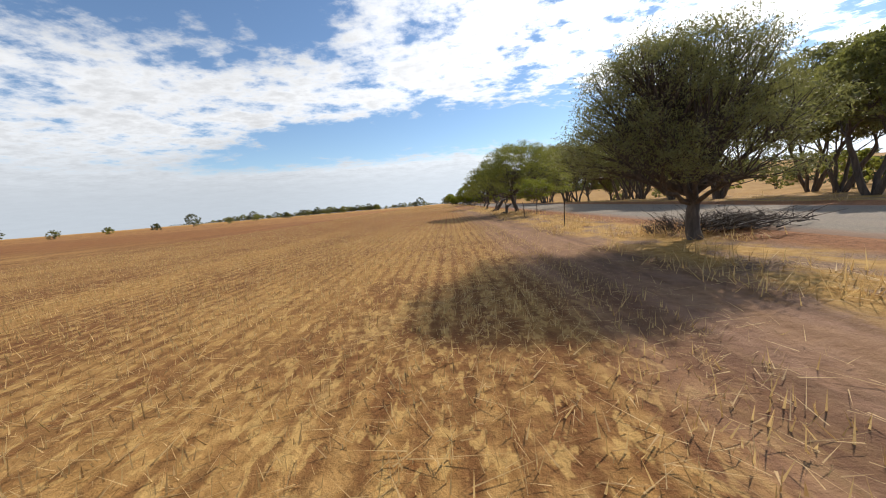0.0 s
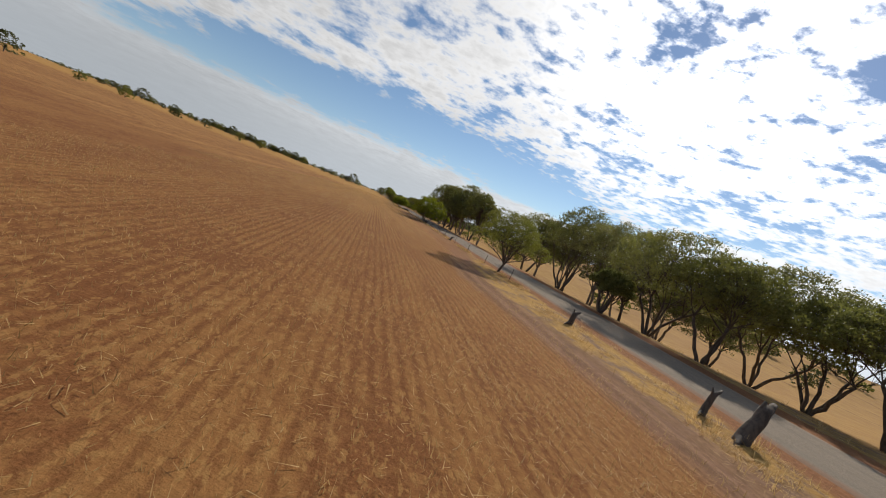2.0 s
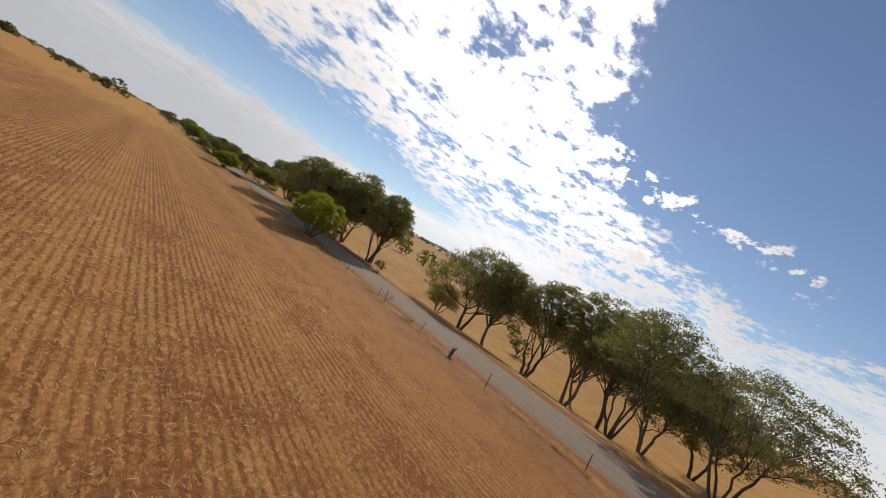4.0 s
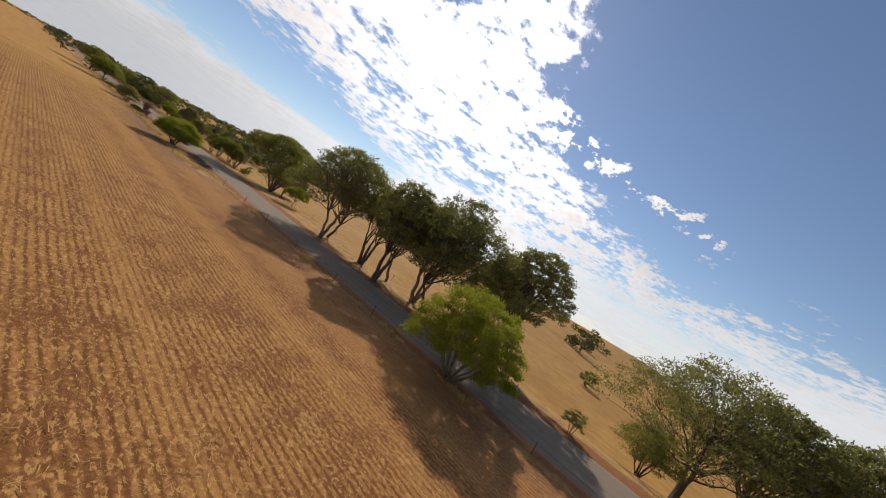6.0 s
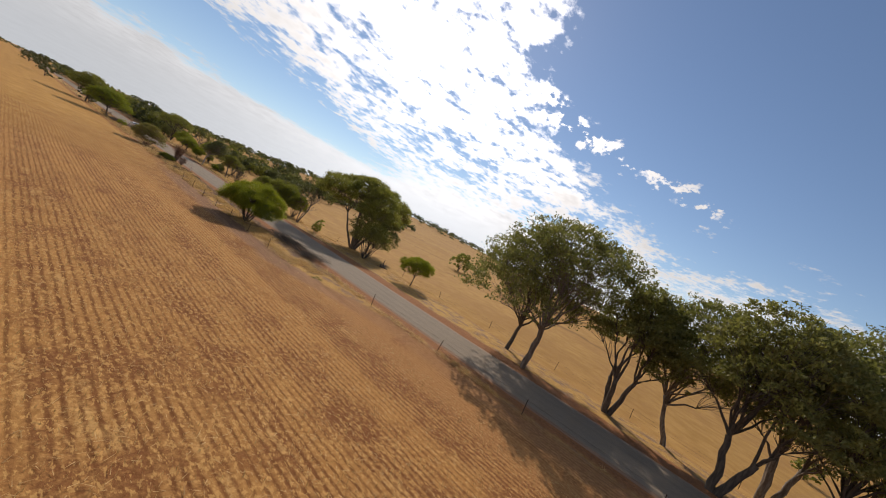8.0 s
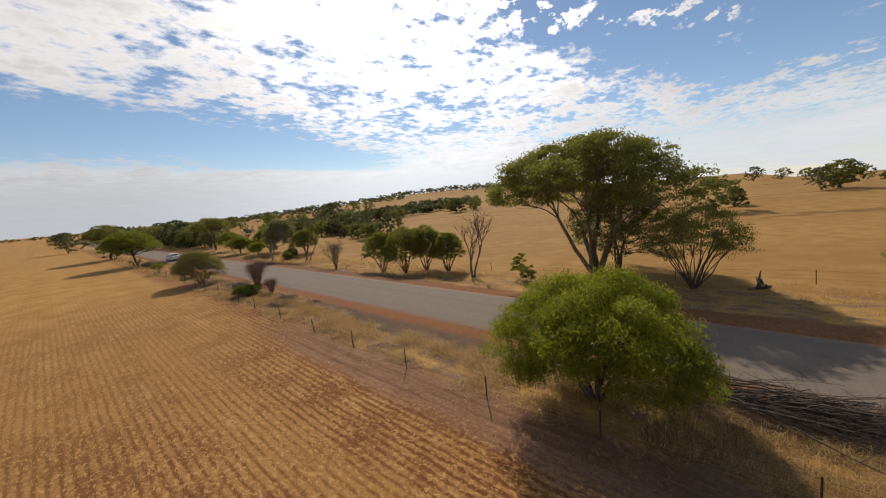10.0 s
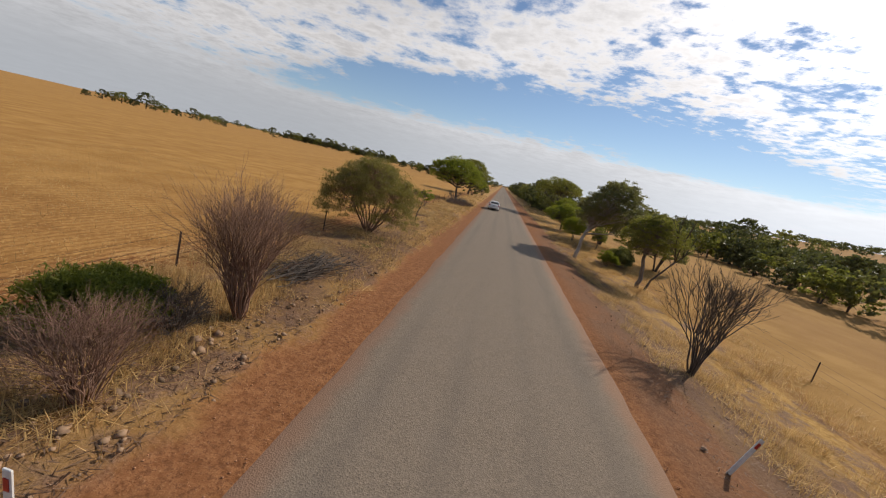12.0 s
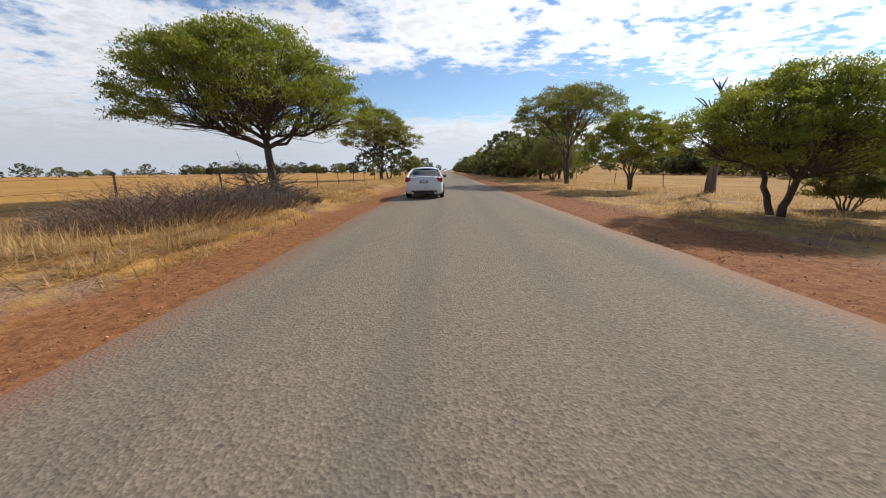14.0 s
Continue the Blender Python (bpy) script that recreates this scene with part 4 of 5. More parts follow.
# ---------------------------------------------------------------- trees further off, from a few patterns
rng = np.random.default_rng(5)
patterns = []
for i, (h, w) in enumerate(((9.0, 11.0), (8.0, 9.5), (7.0, 9.0), (5.0, 7.0))):
    p = crown_tree("far_tree", 200 + i, h, w, floor=0.0, lobes=9, trunks=2, size=0.25, flat=1.0, deep=0.5, count=1000, tufts_each=16, sides=3, leaf=(0.78, 0.46), leaf_mat=(LEAF_FAR, LEAF_GUM, LEAF_OLIVE, LEAF_FAR)[i], girth=0.2, twigs=0, tuft=0.07, fork=0.2)
    patterns.append(tagged(p, "eucalypt among dry paddocks", "tree", "distant trees"))
spots = [(9.0 + 6.0 * rng.random(), 402 + 5.5 * k + rng.normal(0, 1.5), 0.75 + 0.3 * rng.random()) for k in range(16)]
for k in range(112):                                  # the avenue ahead, both sides
    side = 1 if k % 20 else -1
    yy = 398 + 420 * (k / 112) ** 1.05
    spots.append((side * (8.0 + 7.0 * rng.random()) + (2 if side > 0 else 0), yy + rng.normal(0, 3), 0.65 + 0.45 * rng.random()))
for k in range(40):                                   # a belt of trees across the dry paddock
    spots.append((36 + 0.25 * k + rng.normal(0, 3.0), 346 + 2.1 * k + rng.normal(0, 1.5), 0.42 + 0.3 * rng.random()))
for k in range(26):                                   # valley beyond the bushes on the right
    spots.append((40 + 95 * rng.random(), 372 + 190 * rng.random(), 0.7 + 0.5 * rng.random()))
for k in range(9):                                    # low growth behind the first roadside trees
    spots.append((17.0 + 9.0 * rng.random(), 104 + 4.0 * k + rng.normal(0, 1.5), 0.30 + 0.20 * rng.random()))
for k in range(24):                                   # a belt across the stubble
    spots.append((-285 + 6.2 * k + rng.normal(0, 1.5), 738 + 0.3 * k + rng.normal(0, 4), 1.15 + 0.45 * rng.random()))
spots += [(-88, 606, 1.0), (-81, 610, 0.8), (-75, 608, 0.9), (-60, 553, 0.9), (-54, 556, 1.2), (-48, 558, 1.3), (-42, 556, 0.8)]
spots += [(82, 306, 1.0), (88, 279, 0.75), (120, 262, 0.7), (126, 258, 0.65), (60, 215, 0.5), (150, 235, 0.9), (95, 190, 0.7), (40, 200, 0.5)]
spots += [(212, 294, 0.7), (214, 288, 0.6), (213, 276, 0.8), (213, 266, 0.7), (214, 258, 0.7), (212, 252, 0.9), (211, 246, 0.95), (212, 241, 0.8), (210, 235, 0.6), (205, 212, 0.6), (225, 310, 1.0), (232, 325, 1.1), (127, 258, 1.1), (124, 236, 0.8), (122, 231, 0.9), (78, 282, 1.0)]
spots += [(-186, 205, 0.8), (-180, 212, 1.0), (-176, 216, 0.8), (-170, 232, 0.5)] + [(-160 + 9 * k, 245 + 14 * k + 4 * math.sin(k * 3.0), 0.5 + 0.25 * (k % 3) / 2) for k in range(9)]
for k, (turn, s) in enumerate(((53.7, 0.75), (52.4, 0.7), (51.6, 0.8), (50.8, 1.1), (49.8, 0.9), (48.7, 1.2), (47.8, 0.9), (47.0, 0.8), (45.8, 0.9), (44.2, 0.9), (43.4, 0.8), (41.8, 0.9), (40.8, 0.7), (35.0, 0.9))):
    spots.append((-335 * math.sin(radians(turn)), 305 + 335 * math.cos(radians(turn)), s))   # a ragged line of trees on the left skyline
for k in range(30):                                   # woods on the far skyline of the stubble
    spots.append((-560 + 17.5 * k + rng.normal(0, 5), 860 + 25 * math.sin(k * 0.7) + rng.normal(0, 12), 0.8 + 0.5 * rng.random()))
for i, (x, y, s) in enumerate(spots):
    p = patterns[i % 4]
    if i < 4:
        stand(p, x, y, 360 * rng.random(), s)
    else:
        again(p, x, y, 360 * rng.random(), s)


def far_woods(name, seed, count, where, label, tall=1.0):
    """A far wood nobody could count: many small tufted crowns in one mesh."""
    r = np.random.default_rng(seed)
    c, rad = [], []
    for _ in range(count):
        x, y = where(r)
        z = lie(x, y)
        hh = (4.5 + 3.5 * r.random()) * tall
        for _ in range(4):
            c.append((x + r.normal(0, 1.8), y + r.normal(0, 1.8), z + hh * (0.16 + 0.64 * r.random())))
            rad.append(1.6 + 1.2 * r.random())
    v, f = leaves(r, c, rad, 30, 1.15, 0.68, 0.2, 0.75, 0.4)
    return tagged(new(name, fill_mesh(name, v, f, LEAF_FAR)), label, "woods", kind="stuff")


far_woods("paddock_woods", 6, 210, lambda r: (42 + 120 * r.random(), 398 + 50 * r.random()), "dark green trees across the dry paddock", 0.6)
far_woods("belt_woods", 10, 110, lambda r: (-285 + 148 * r.random(), 742 + 24 * r.random()), "dark belt of trees across the stubble", 1.25)
far_woods("ridge_woods", 7, 420, lambda r: (300 + 260 * r.random(), 470 + 420 * r.random()), "dark eucalypt woods on the far ridge")
far_woods("valley_woods", 8, 300, lambda r: (45 + 210 * r.random(), 540 + 420 * r.random()), "dark eucalypt woods beyond the dry paddock")
far_woods("skyline_woods", 9, 320, lambda r: (-900 + 1000 * r.random(), 1150 + 200 * r.random()), "distant dark trees on the skyline")


# ---------------------------------------------------------------- fences, posts, stumps, fallen branches
def box(bm, lo, hi, slope=0.0):
    vs = [bm.verts.new((x, y, z)) for z in (lo[2], hi[2]) for x, y in ((lo[0], lo[1]), (hi[0], lo[1]), (hi[0], hi[1]), (lo[0], hi[1]))]
    for f in ((3, 2, 1, 0), (4, 5, 6, 7), (0, 1, 5, 4), (1, 2, 6, 5), (2, 3, 7, 6), (3, 0, 4, 7)):
        bm.faces.new([vs[i] for i in f])
    return vs


def star_post_mesh():
    """A steel picket with three flanges."""
    bm = bmesh.new()
    for a in (90, 210, 330):
        c, s = math.cos(radians(a)), math.sin(radians(a))
        t = 0.006
        q = [(-s * t, c * t), (s * t, -c * t), (s * t + c * 0.026, -c * t + s * 0.026), (-s * t + c * 0.026, c * t + s * 0.026)]
        lo = [bm.verts.new((x, y, -0.3)) for x, y in q]
        hi = [bm.verts.new((x, y, 1.02)) for x, y in q]
        for i in range(4):
            bm.faces.new((lo[i], lo[(i + 1) % 4], hi[(i + 1) % 4], hi[i]))
        bm.faces.new(hi)
    me = bpy.data.meshes.new("post")
    bm.to_mesh(me)
    bm.free()
    me.materials.append(RUST)
    return me


POST = star_post_mesh()


def wire_fence(name, x, y0, y1, gap, label):
    root = new(name)
    root.location = (x, y0, 0)
    r = np.random.default_rng(int(abs(x) * 10))
    tops = []
    k = int((y1 - y0) / gap)
    for i in range(k + 1):
        yy = y0 + gap * i + r.normal(0, 0.35)
        xx = x + r.normal(0, 0.05)
        p = new("post", POST)
        p.parent = root
        z = lie(xx, yy)
        p.matrix_basis = pose(xx - x, yy - y0, z - 0.05, r.normal(0, 3.0), r.normal(0, 3.0), 360 * r.random())
        tops.append(Vector((xx - x, yy - y0, z)))
    for level in (0.35, 0.62, 0.90):
        verts, faces = [], []
        way = [tops[0]]
        for a, b in zip(tops[:-1], tops[1:]):
            way += [(a + b) / 2 - Vector((0, 0, 0.03)), b]
        limb(verts, faces, [q + Vector((0.03, 0, level)) for q in way], 0.004, 0.004, 3)
        w = new("wire", mesh_of("wire", verts, faces, RUST))
        w.parent = root
    return tagged(root, label, "fence")


wire_fence("wire_fence", -5.0, 154.0, 262.0, 7.4, "sagging wire fence on rusty steel pickets beside stubble")
wire_fence("wire_fence", -6.2, 108.6, 124.0, 7.6, "sagging wire fence on rusty steel pickets beside stubble")
wire_fence("wire_fence", -8.9, 269.6, 470.0, 4.5, "sagging wire fence on rusty steel pickets beside stubble")
wire_fence("wire_fence", 14.4, 230.0, 420.0, 8.5, "wire fence on rusty steel pickets along a dry paddock")


def guide_post(x, y, tilt=(0, 0), label="white roadside guide post with a red reflector"):
    bm = bmesh.new()
    box(bm, (-0.05, -0.012, -0.2), (0.05, 0.012, 0.95))
    bmesh.ops.bevel(bm, geom=bm.edges[:], offset=0.006, segments=1, affect="EDGES")
    root = new("guide_post")
    part("post", bm, WHITE_POST, root)
    bm = bmesh.new()
    box(bm, (-0.03, -0.02, 0.72), (0.03, -0.013, 0.86))
    part("reflector", bm, RED_REFLECTOR, root, "small red reflector")
    root.matrix_basis = pose(x, y, lie(x, y) - 0.02, tilt[0], tilt[1], 0)
    return tagged(root, label, "guide post")


WHITE_POST = plain_material("white_post", (0.75, 0.74, 0.70), 0.5)
RED_REFLECTOR = plain_material("red_reflector", (0.5, 0.03, 0.02), 0.3)
guide_post(-4.6, 309.0)


guide_post(4.9, 314.0, (-6, 24), "white roadside guide post leaning away from the road")


def thicket(x, y, wide, long, h, seed, count, mat, label, turn=0.0):
    """A low mound of dead scrub: many fine crooked twigs that stand and lie through one another."""
    r = np.random.default_rng(seed)
    root = new("dead_scrub")
    fine = ([], [])
    for i in range(count):
        t, k = 2 * math.pi * r.random(), math.sqrt(r.random())
        verts, faces = ([], []) if i < 24 else fine
        a = Vector((math.cos(t) * k * wide / 2, math.sin(t) * k * long / 2, -0.03 + h * 0.5 * (1 - k) * r.random()))
        reach = h * (0.30 + 0.45 * r.random()) * (1.1 - 0.55 * k)
        b = a + Vector((math.cos(t) * reach * 0.7 + r.normal(0, 0.3) * reach, math.sin(t) * reach * 0.7 + r.normal(0, 0.3) * reach, reach * (0.45 + 0.55 * r.random())))
        way = bend(r, a, b, 0.12, 4, 0.10)
        g = (0.010 if i < 24 else 0.004) + 0.007 * r.random() ** 2
        limb(verts, faces, way, g, 0.002, 3)
        for _ in range(3):
            c = way[int(r.integers(1, 4))]
            limb(verts, faces, bend(r, c, c + Vector(r.normal(0, 0.22, 3)) * reach, 0.05, 3, 0.08), g * 0.6, 0.0015, 3)
        if i < 24:
            new("branch", mesh_of("branch", verts, faces, mat)).parent = root
    tagged(new("tangle", mesh_of("tangle", *fine, mat)), kind="stuff").parent = root
    root.matrix_basis = pose(x, y, lie(x, y) - 0.02, 0, 0, turn)
    return tagged(root, label, "dead scrub")


def brush_pile(x, y, seed, count, length, label, turn=0.0):
    """Fallen branches lying across one another on the ground."""
    r = np.random.default_rng(seed)
    root = new("brush_pile")
    for _ in range(count):
        verts, faces = [], []
        a = Vector((r.normal(0, length * 0.28), r.normal(0, 0.45), 0.04 + 0.22 * r.random()))
        t = r.normal(0, 0.30)
        b = a + Vector((math.cos(t), math.sin(t), r.normal(0.02, 0.10))) * length * (0.35 + 0.4 * r.random())
        b.z = max(0.05, b.z)
        way = bend(r, a, b, 0.04, 5, 0.05)
        g = 0.012 + 0.035 * r.random() ** 2
        limb(verts, faces, way, g, g * 0.3, 4)
        for _ in range(4):
            c = way[int(r.integers(1, 4))]
            limb(verts, faces, bend(r, c, c + Vector((r.normal(0, 0.4), r.normal(0, 0.4), 0.05 + 0.3 * r.random())), 0.03, 3, 0.05), g * 0.4, 0.004, 3)
        wood = new("branch", mesh_of("branch", verts, faces, BARK_DARK, True))
        wood.parent = root
    root.matrix_basis = pose(x, y, lie(x, y) - 0.02, 0, 0, turn)
    return tagged(root, label, "brush pile")


brush_pile(-4.5, 275.0, 301, 150, 4.2, "dark pile of fallen branches on the verge", -88)
brush_pile(-4.6, 270.4, 302, 80, 3.6, "dark pile of fallen branches on the verge", -84)
brush_pile(-4.2, 102.4, 303, 70, 1.8, "heap of dead branches under a tree", 20)
brush_pile(-7.2, 361.6, 304, 150, 3.4, "heap of dead branches on the roadside bank", 80)
thicket(-6.6, 358.8, 3.2, 5.6, 1.2, 121, 1300, DEAD, "wide mound of dry brown scrub under a tree", -8)
thicket(-6.9, 357.6, 2.6, 3.6, 0.9, 131, 700, TWIG, "reddish-brown dead scrub through a larger mound", 10)
thicket(-5.6, 361.6, 1.8, 3.4, 0.7, 122, 500, BARK_DARK, "low dark dead scrub on the roadside bank")
thicket(-7.2, 305.2, 2.0, 2.4, 0.55, 127, 420, DEAD, "grey mound of dead scrub on the roadside bank")
thicket(-6.0, 306.6, 1.8, 1.8, 0.5, 128, 380, TWIG, "reddish mound of dead scrub on the roadside bank")
thicket(-5.5, 303.2, 1.4, 1.6, 0.4, 129, 260, BARK_DARK, "low dark dead scrub on the roadside bank")
thicket(-4.3, 103.2, 2.6, 1.6, 0.9, 130, 420, BARK_DARK, "dark heap of fallen twigs under a tree")
brush_pile(-6.3, 316.5, 305, 70, 2.6, "low dead brush on the roadside bank", 85)


def burnt_stump(x, y, seed, label):
    """A low charred root plate with a broken spike and curled roots."""
    r = np.random.default_rng(seed)
    root = new("tree_stump")
    verts, faces = [], []
    limb(verts, faces, bend(r, (0, 0, -0.2), (0.05, 0.1, 0.62), 0, 6, 0.06), 0.30, 0.10, 9)
    limb(verts, faces, bend(r, (-0.2, 0.1, -0.1), (-0.3, 0.2, 0.5), 0, 5, 0.08), 0.24, 0.07, 8)
    limb(verts, faces, bend(r, (0.05, 0.1, 0.45), (0.02, 0.05, 1.25), 0, 5, 0.10), 0.09, 0.03, 6)
    for q in ((0.95, 0.3, 0.55), (-0.95, -0.2, 0.5), (0.7, -0.5, 0.05), (-0.6, 0.7, 0.05)):
        limb(verts, faces, bend(r, (0.1 * q[0], 0.1 * q[1], 0.12), q, -0.15, 6, 0.08), 0.20, 0.05, 7)
    b = new("wood", mesh_of("wood", verts, faces, BARK_DARK, True))
    b.parent = root
    root.location = (x, y, lie(x, y) - 0.02)
    return tagged(root, label, "stump")


def cut_trunk(x, y, seed, h, girth, lean, label):
    """The leaning stub of a felled tree, forked and split at its top."""
    r = np.random.default_rng(seed)
    root = new("tree_stump")
    verts, faces = [], []
    top = Vector((lean, lean * 0.3, h))
    limb(verts, faces, bend(r, (0, 0, -0.3), top, 0.03, 7, 0.03), girth * 1.25, girth * 0.9, 10)
    limb(verts, faces, bend(r, top * 0.85, top + Vector((0.35, 0.1, 0.12)), 0.02, 4, 0.05), girth * 0.8, girth * 0.45, 8)
    limb(verts, faces, bend(r, top * 0.75, top + Vector((-0.12, 0.05, 0.16)), 0.02, 4, 0.05), girth * 0.6, girth * 0.2, 7)
    limb(verts, faces, bend(r, (0, 0, 0.1), (-0.5, -0.3, -0.02), 0.1, 4, 0.05), girth * 0.7, girth * 0.2, 6)
    b = new("wood", mesh_of("wood", verts, faces, BARK_DARK, True))
    b.parent = root
    root.location = (x, y, lie(x, y) - 0.02)
    return tagged(root, label, "stump")


burnt_stump(12.4, 275.0, 310, "low dark burnt stump beside the paddock")
cut_trunk(-5.7, 134.4, 312, 1.15, 0.19, 1.0, "thick dark forked trunk cut short beside the road")
cut_trunk(-5.6, 135.7, 313, 0.8, 0.10, 0.35, "short dark cut stump beside the road")
cut_trunk(-5.6, 143.7, 314, 0.7, 0.14, 0.1, "short dark cut stump beside the road")
cut_trunk(-5.9, 125.6, 315, 0.7, 0.12, 0.2, "short dark cut stump beside the road")
cut_trunk(-4.9, 179.6, 316, 0.6, 0.13, 0.3, "short dark cut stump beside the road")


# ---------------------------------------------------------------- the white sedan
PAINT = plain_material("white_car_paint", (0.80, 0.80, 0.79), 0.28, 0.0, 0.03, 3.0, 0.6)
GLASS = plain_material("tinted_car_glass", (0.012, 0.014, 0.016), 0.06, 0.0, 0.1, 2.0)
TRIM = plain_material("black_plastic", (0.02, 0.02, 0.02), 0.6)
TYRE = plain_material("tyre_rubber", (0.025, 0.025, 0.026), 0.85)
ALLOY = plain_material("alloy_rim", (0.55, 0.55, 0.56), 0.3, 0.9)
REDLENS = plain_material("red_tail_lens", (0.42, 0.015, 0.012), 0.15)
CLEARLENS = plain_material("clear_lamp_lens", (0.55, 0.55, 0.55), 0.1)
CHROME = plain_material("chrome", (0.7, 0.7, 0.7), 0.12, 1.0)


def loft(bm, rings, close=True):
    rows = [[bm.verts.new(p) for p in r] for r in rings]
    n = len(rows[0])
    for a, b in zip(rows[:-1], rows[1:]):
        for i in range(n if close else n - 1):
            bm.faces.new((a[i], a[(i + 1) % n], b[(i + 1) % n], b[i]))
    return rows


def body_ring(y, w, z0, z1, shoulder):
    """A car body's section: tucked sill, bulging side, rounded shoulder, nearly flat top."""
    half = [(w * 0.90, z0), (w * 0.985, z0 + 0.10), (w, z0 + 0.30), (w * 0.985, z1 - 0.16), (w * shoulder, z1 - 0.045), (w * shoulder * 0.86, z1 - 0.005), (w * 0.40, z1 + 0.012)]
    return [(x, y, z) for x, z in half] + [(-x, y, z) for x, z in reversed(half)]


def sedan(x, y, turn):
    car = new("sedan_car")
    bm = bmesh.new()
    st = [(-2.42, 0.70, 0.36, 0.86, 0.90), (-2.36, 0.82, 0.28, 0.98, 0.92), (-2.20, 0.88, 0.24, 1.03, 0.94), (-1.80, 0.915, 0.20, 1.035, 0.95), (-1.30, 0.925, 0.18, 1.02, 0.96), (-0.4, 0.925, 0.17, 0.97, 0.96),
          (0.6, 0.925, 0.17, 0.94, 0.96), (1.15, 0.92, 0.18, 0.93, 0.95), (1.7, 0.905, 0.20, 0.88, 0.93), (2.15, 0.86, 0.22, 0.78, 0.90), (2.36, 0.76, 0.26, 0.68, 0.86), (2.44, 0.60, 0.34, 0.58, 0.80)]
    rows = loft(bm, [body_ring(*s) for s in st])
    bm.faces.new(list(reversed(rows[0])))
    bm.faces.new(rows[-1])
    bmesh.ops.recalc_face_normals(bm, faces=bm.faces)
    for f in bm.faces:
        f.smooth = True
    part("body", bm, PAINT, car)
    # greenhouse: dark glass with a white roof and pillars laid over it
    cab = [(-1.78, 0.72, 0.98, 1.00), (-1.25, 0.655, 0.98, 1.30), (-0.78, 0.625, 0.98, 1.43), (-0.1, 0.625, 0.95, 1.455), (0.42, 0.63, 0.93, 1.41), (0.85, 0.66, 0.92, 1.22), (1.38, 0.72, 0.90, 0.935)]

    def cab_ring(y, w, z0, z1):
        half = [(0.85, z0), (0.83 * 0.45 + w * 0.55 + 0.03, z0 * 0.45 + z1 * 0.55), (w, z1 - 0.07), (w * 0.86, z1 - 0.02), (w * 0.45, z1)]
        return [(a, y, b) for a, b in half] + [(-a, y, b) for a, b in reversed(half)]

    bm = bmesh.new()
    loft(bm, [cab_ring(*c) for c in cab])
    bmesh.ops.recalc_face_normals(bm, faces=bm.faces)
    part("glass", bm, GLASS, car, "dark tinted windows")
    bm = bmesh.new()
    loft(bm, [[(s * 0.655, yy, zz - 0.085 * abs(s) ** 2.6) for s in (1.0, 0.92, 0.8, 0.6, 0.3, 0.0, -0.3, -0.6, -0.8, -0.92, -1.0)] for yy, zz in ((-0.98, 1.405), (-0.86, 1.432), (-0.5, 1.472), (-0.1, 1.485), (0.25, 1.468), (0.42, 1.440), (0.54, 1.395))], False)
    for f in bm.faces:
        f.smooth = True
    ob = part("roof", bm, PAINT, car)
    ob.modifiers.new("thick", "SOLIDIFY").thickness = 0.03
    for s in (1, -1):
        for pts in (((0.84, -1.90, 0.99), (0.735, -1.30, 1.26), (0.64, -0.86, 1.385)), ((0.83, 1.36, 0.93), (0.72, 0.85, 1.195), (0.64, 0.42, 1.365)), ((0.84, -0.05, 0.96), (0.745, -0.08, 1.2), (0.64, -0.1, 1.40)), ((0.64, -0.9, 1.375), (0.645, -0.1, 1.405), (0.64, 0.46, 1.36))):
            verts, faces = [], []
            limb(verts, faces, [Vector((s * a, b, c)) for a, b, c in pts], 0.048, 0.036, 6)
            pil = new("pillar", mesh_of("pillar", verts, faces, PAINT, True))
            pil.parent = car
    # boot spoiler, bumpers, lamps, plate, mirrors
    bm = bmesh.new()
    box(bm, (-0.72, -2.36, 1.085), (0.72, -2.16, 1.115))
    box(bm, (-0.70, -2.28, 1.00), (-0.64, -2.20, 1.09))
    box(bm, (0.64, -2.28, 1.00), (0.70, -2.20, 1.09))
    bmesh.ops.bevel(bm, geom=bm.edges[:], offset=0.01, segments=1, affect="EDGES")
    part("spoiler", bm, PAINT, car)
    for s in (1, -1):
        bm = bmesh.new()
        box(bm, (min(s * 0.60, s * 0.885), -2.40, 0.78), (max(s * 0.60, s * 0.885), -2.06, 0.99))
        bmesh.ops.bevel(bm, geom=bm.edges[:], offset=0.03, segments=2, affect="EDGES")
        part("tail_lamp", bm, REDLENS, car, "red tail lamp")
        bm = bmesh.new()
        box(bm, (min(s * 0.46, s * 0.80), 2.20, 0.56), (max(s * 0.46, s * 0.80), 2.40, 0.70))
        bmesh.ops.bevel(bm, geom=bm.edges[:], offset=0.03, segments=2, affect="EDGES")
        part("headlamp", bm, CLEARLENS, car, "clear headlamp")
        bm = bmesh.new()
        box(bm, (min(s * 0.90, s * 1.06), 0.72, 0.95), (max(s * 0.90, s * 1.06), 0.86, 1.09))
        bmesh.ops.bevel(bm, geom=bm.edges[:], offset=0.03, segments=2, affect="EDGES")
        # black here stands for shade on the mirror, put into its colour
        part("mirror", bm, TRIM, car, "door mirror with its shade painted black")
        for yy in (0.35, -0.62):
            bm = bmesh.new()
            box(bm, (min(s * 0.915, s * 0.94), yy - 0.09, 0.80), (max(s * 0.915, s * 0.94), yy + 0.09, 0.83))
            part("door_handle", bm, PAINT, car)
        bm = bmesh.new()
        box(bm, (s * 0.55 - 0.06, -2.46, 0.25), (s * 0.55 + 0.06, -2.30, 0.33))
        part("exhaust", bm, CHROME, car, "chrome exhaust tip")
    bm = bmesh.new()
    box(bm, (-0.60, -2.44, 0.26), (0.60, -2.28, 0.40))
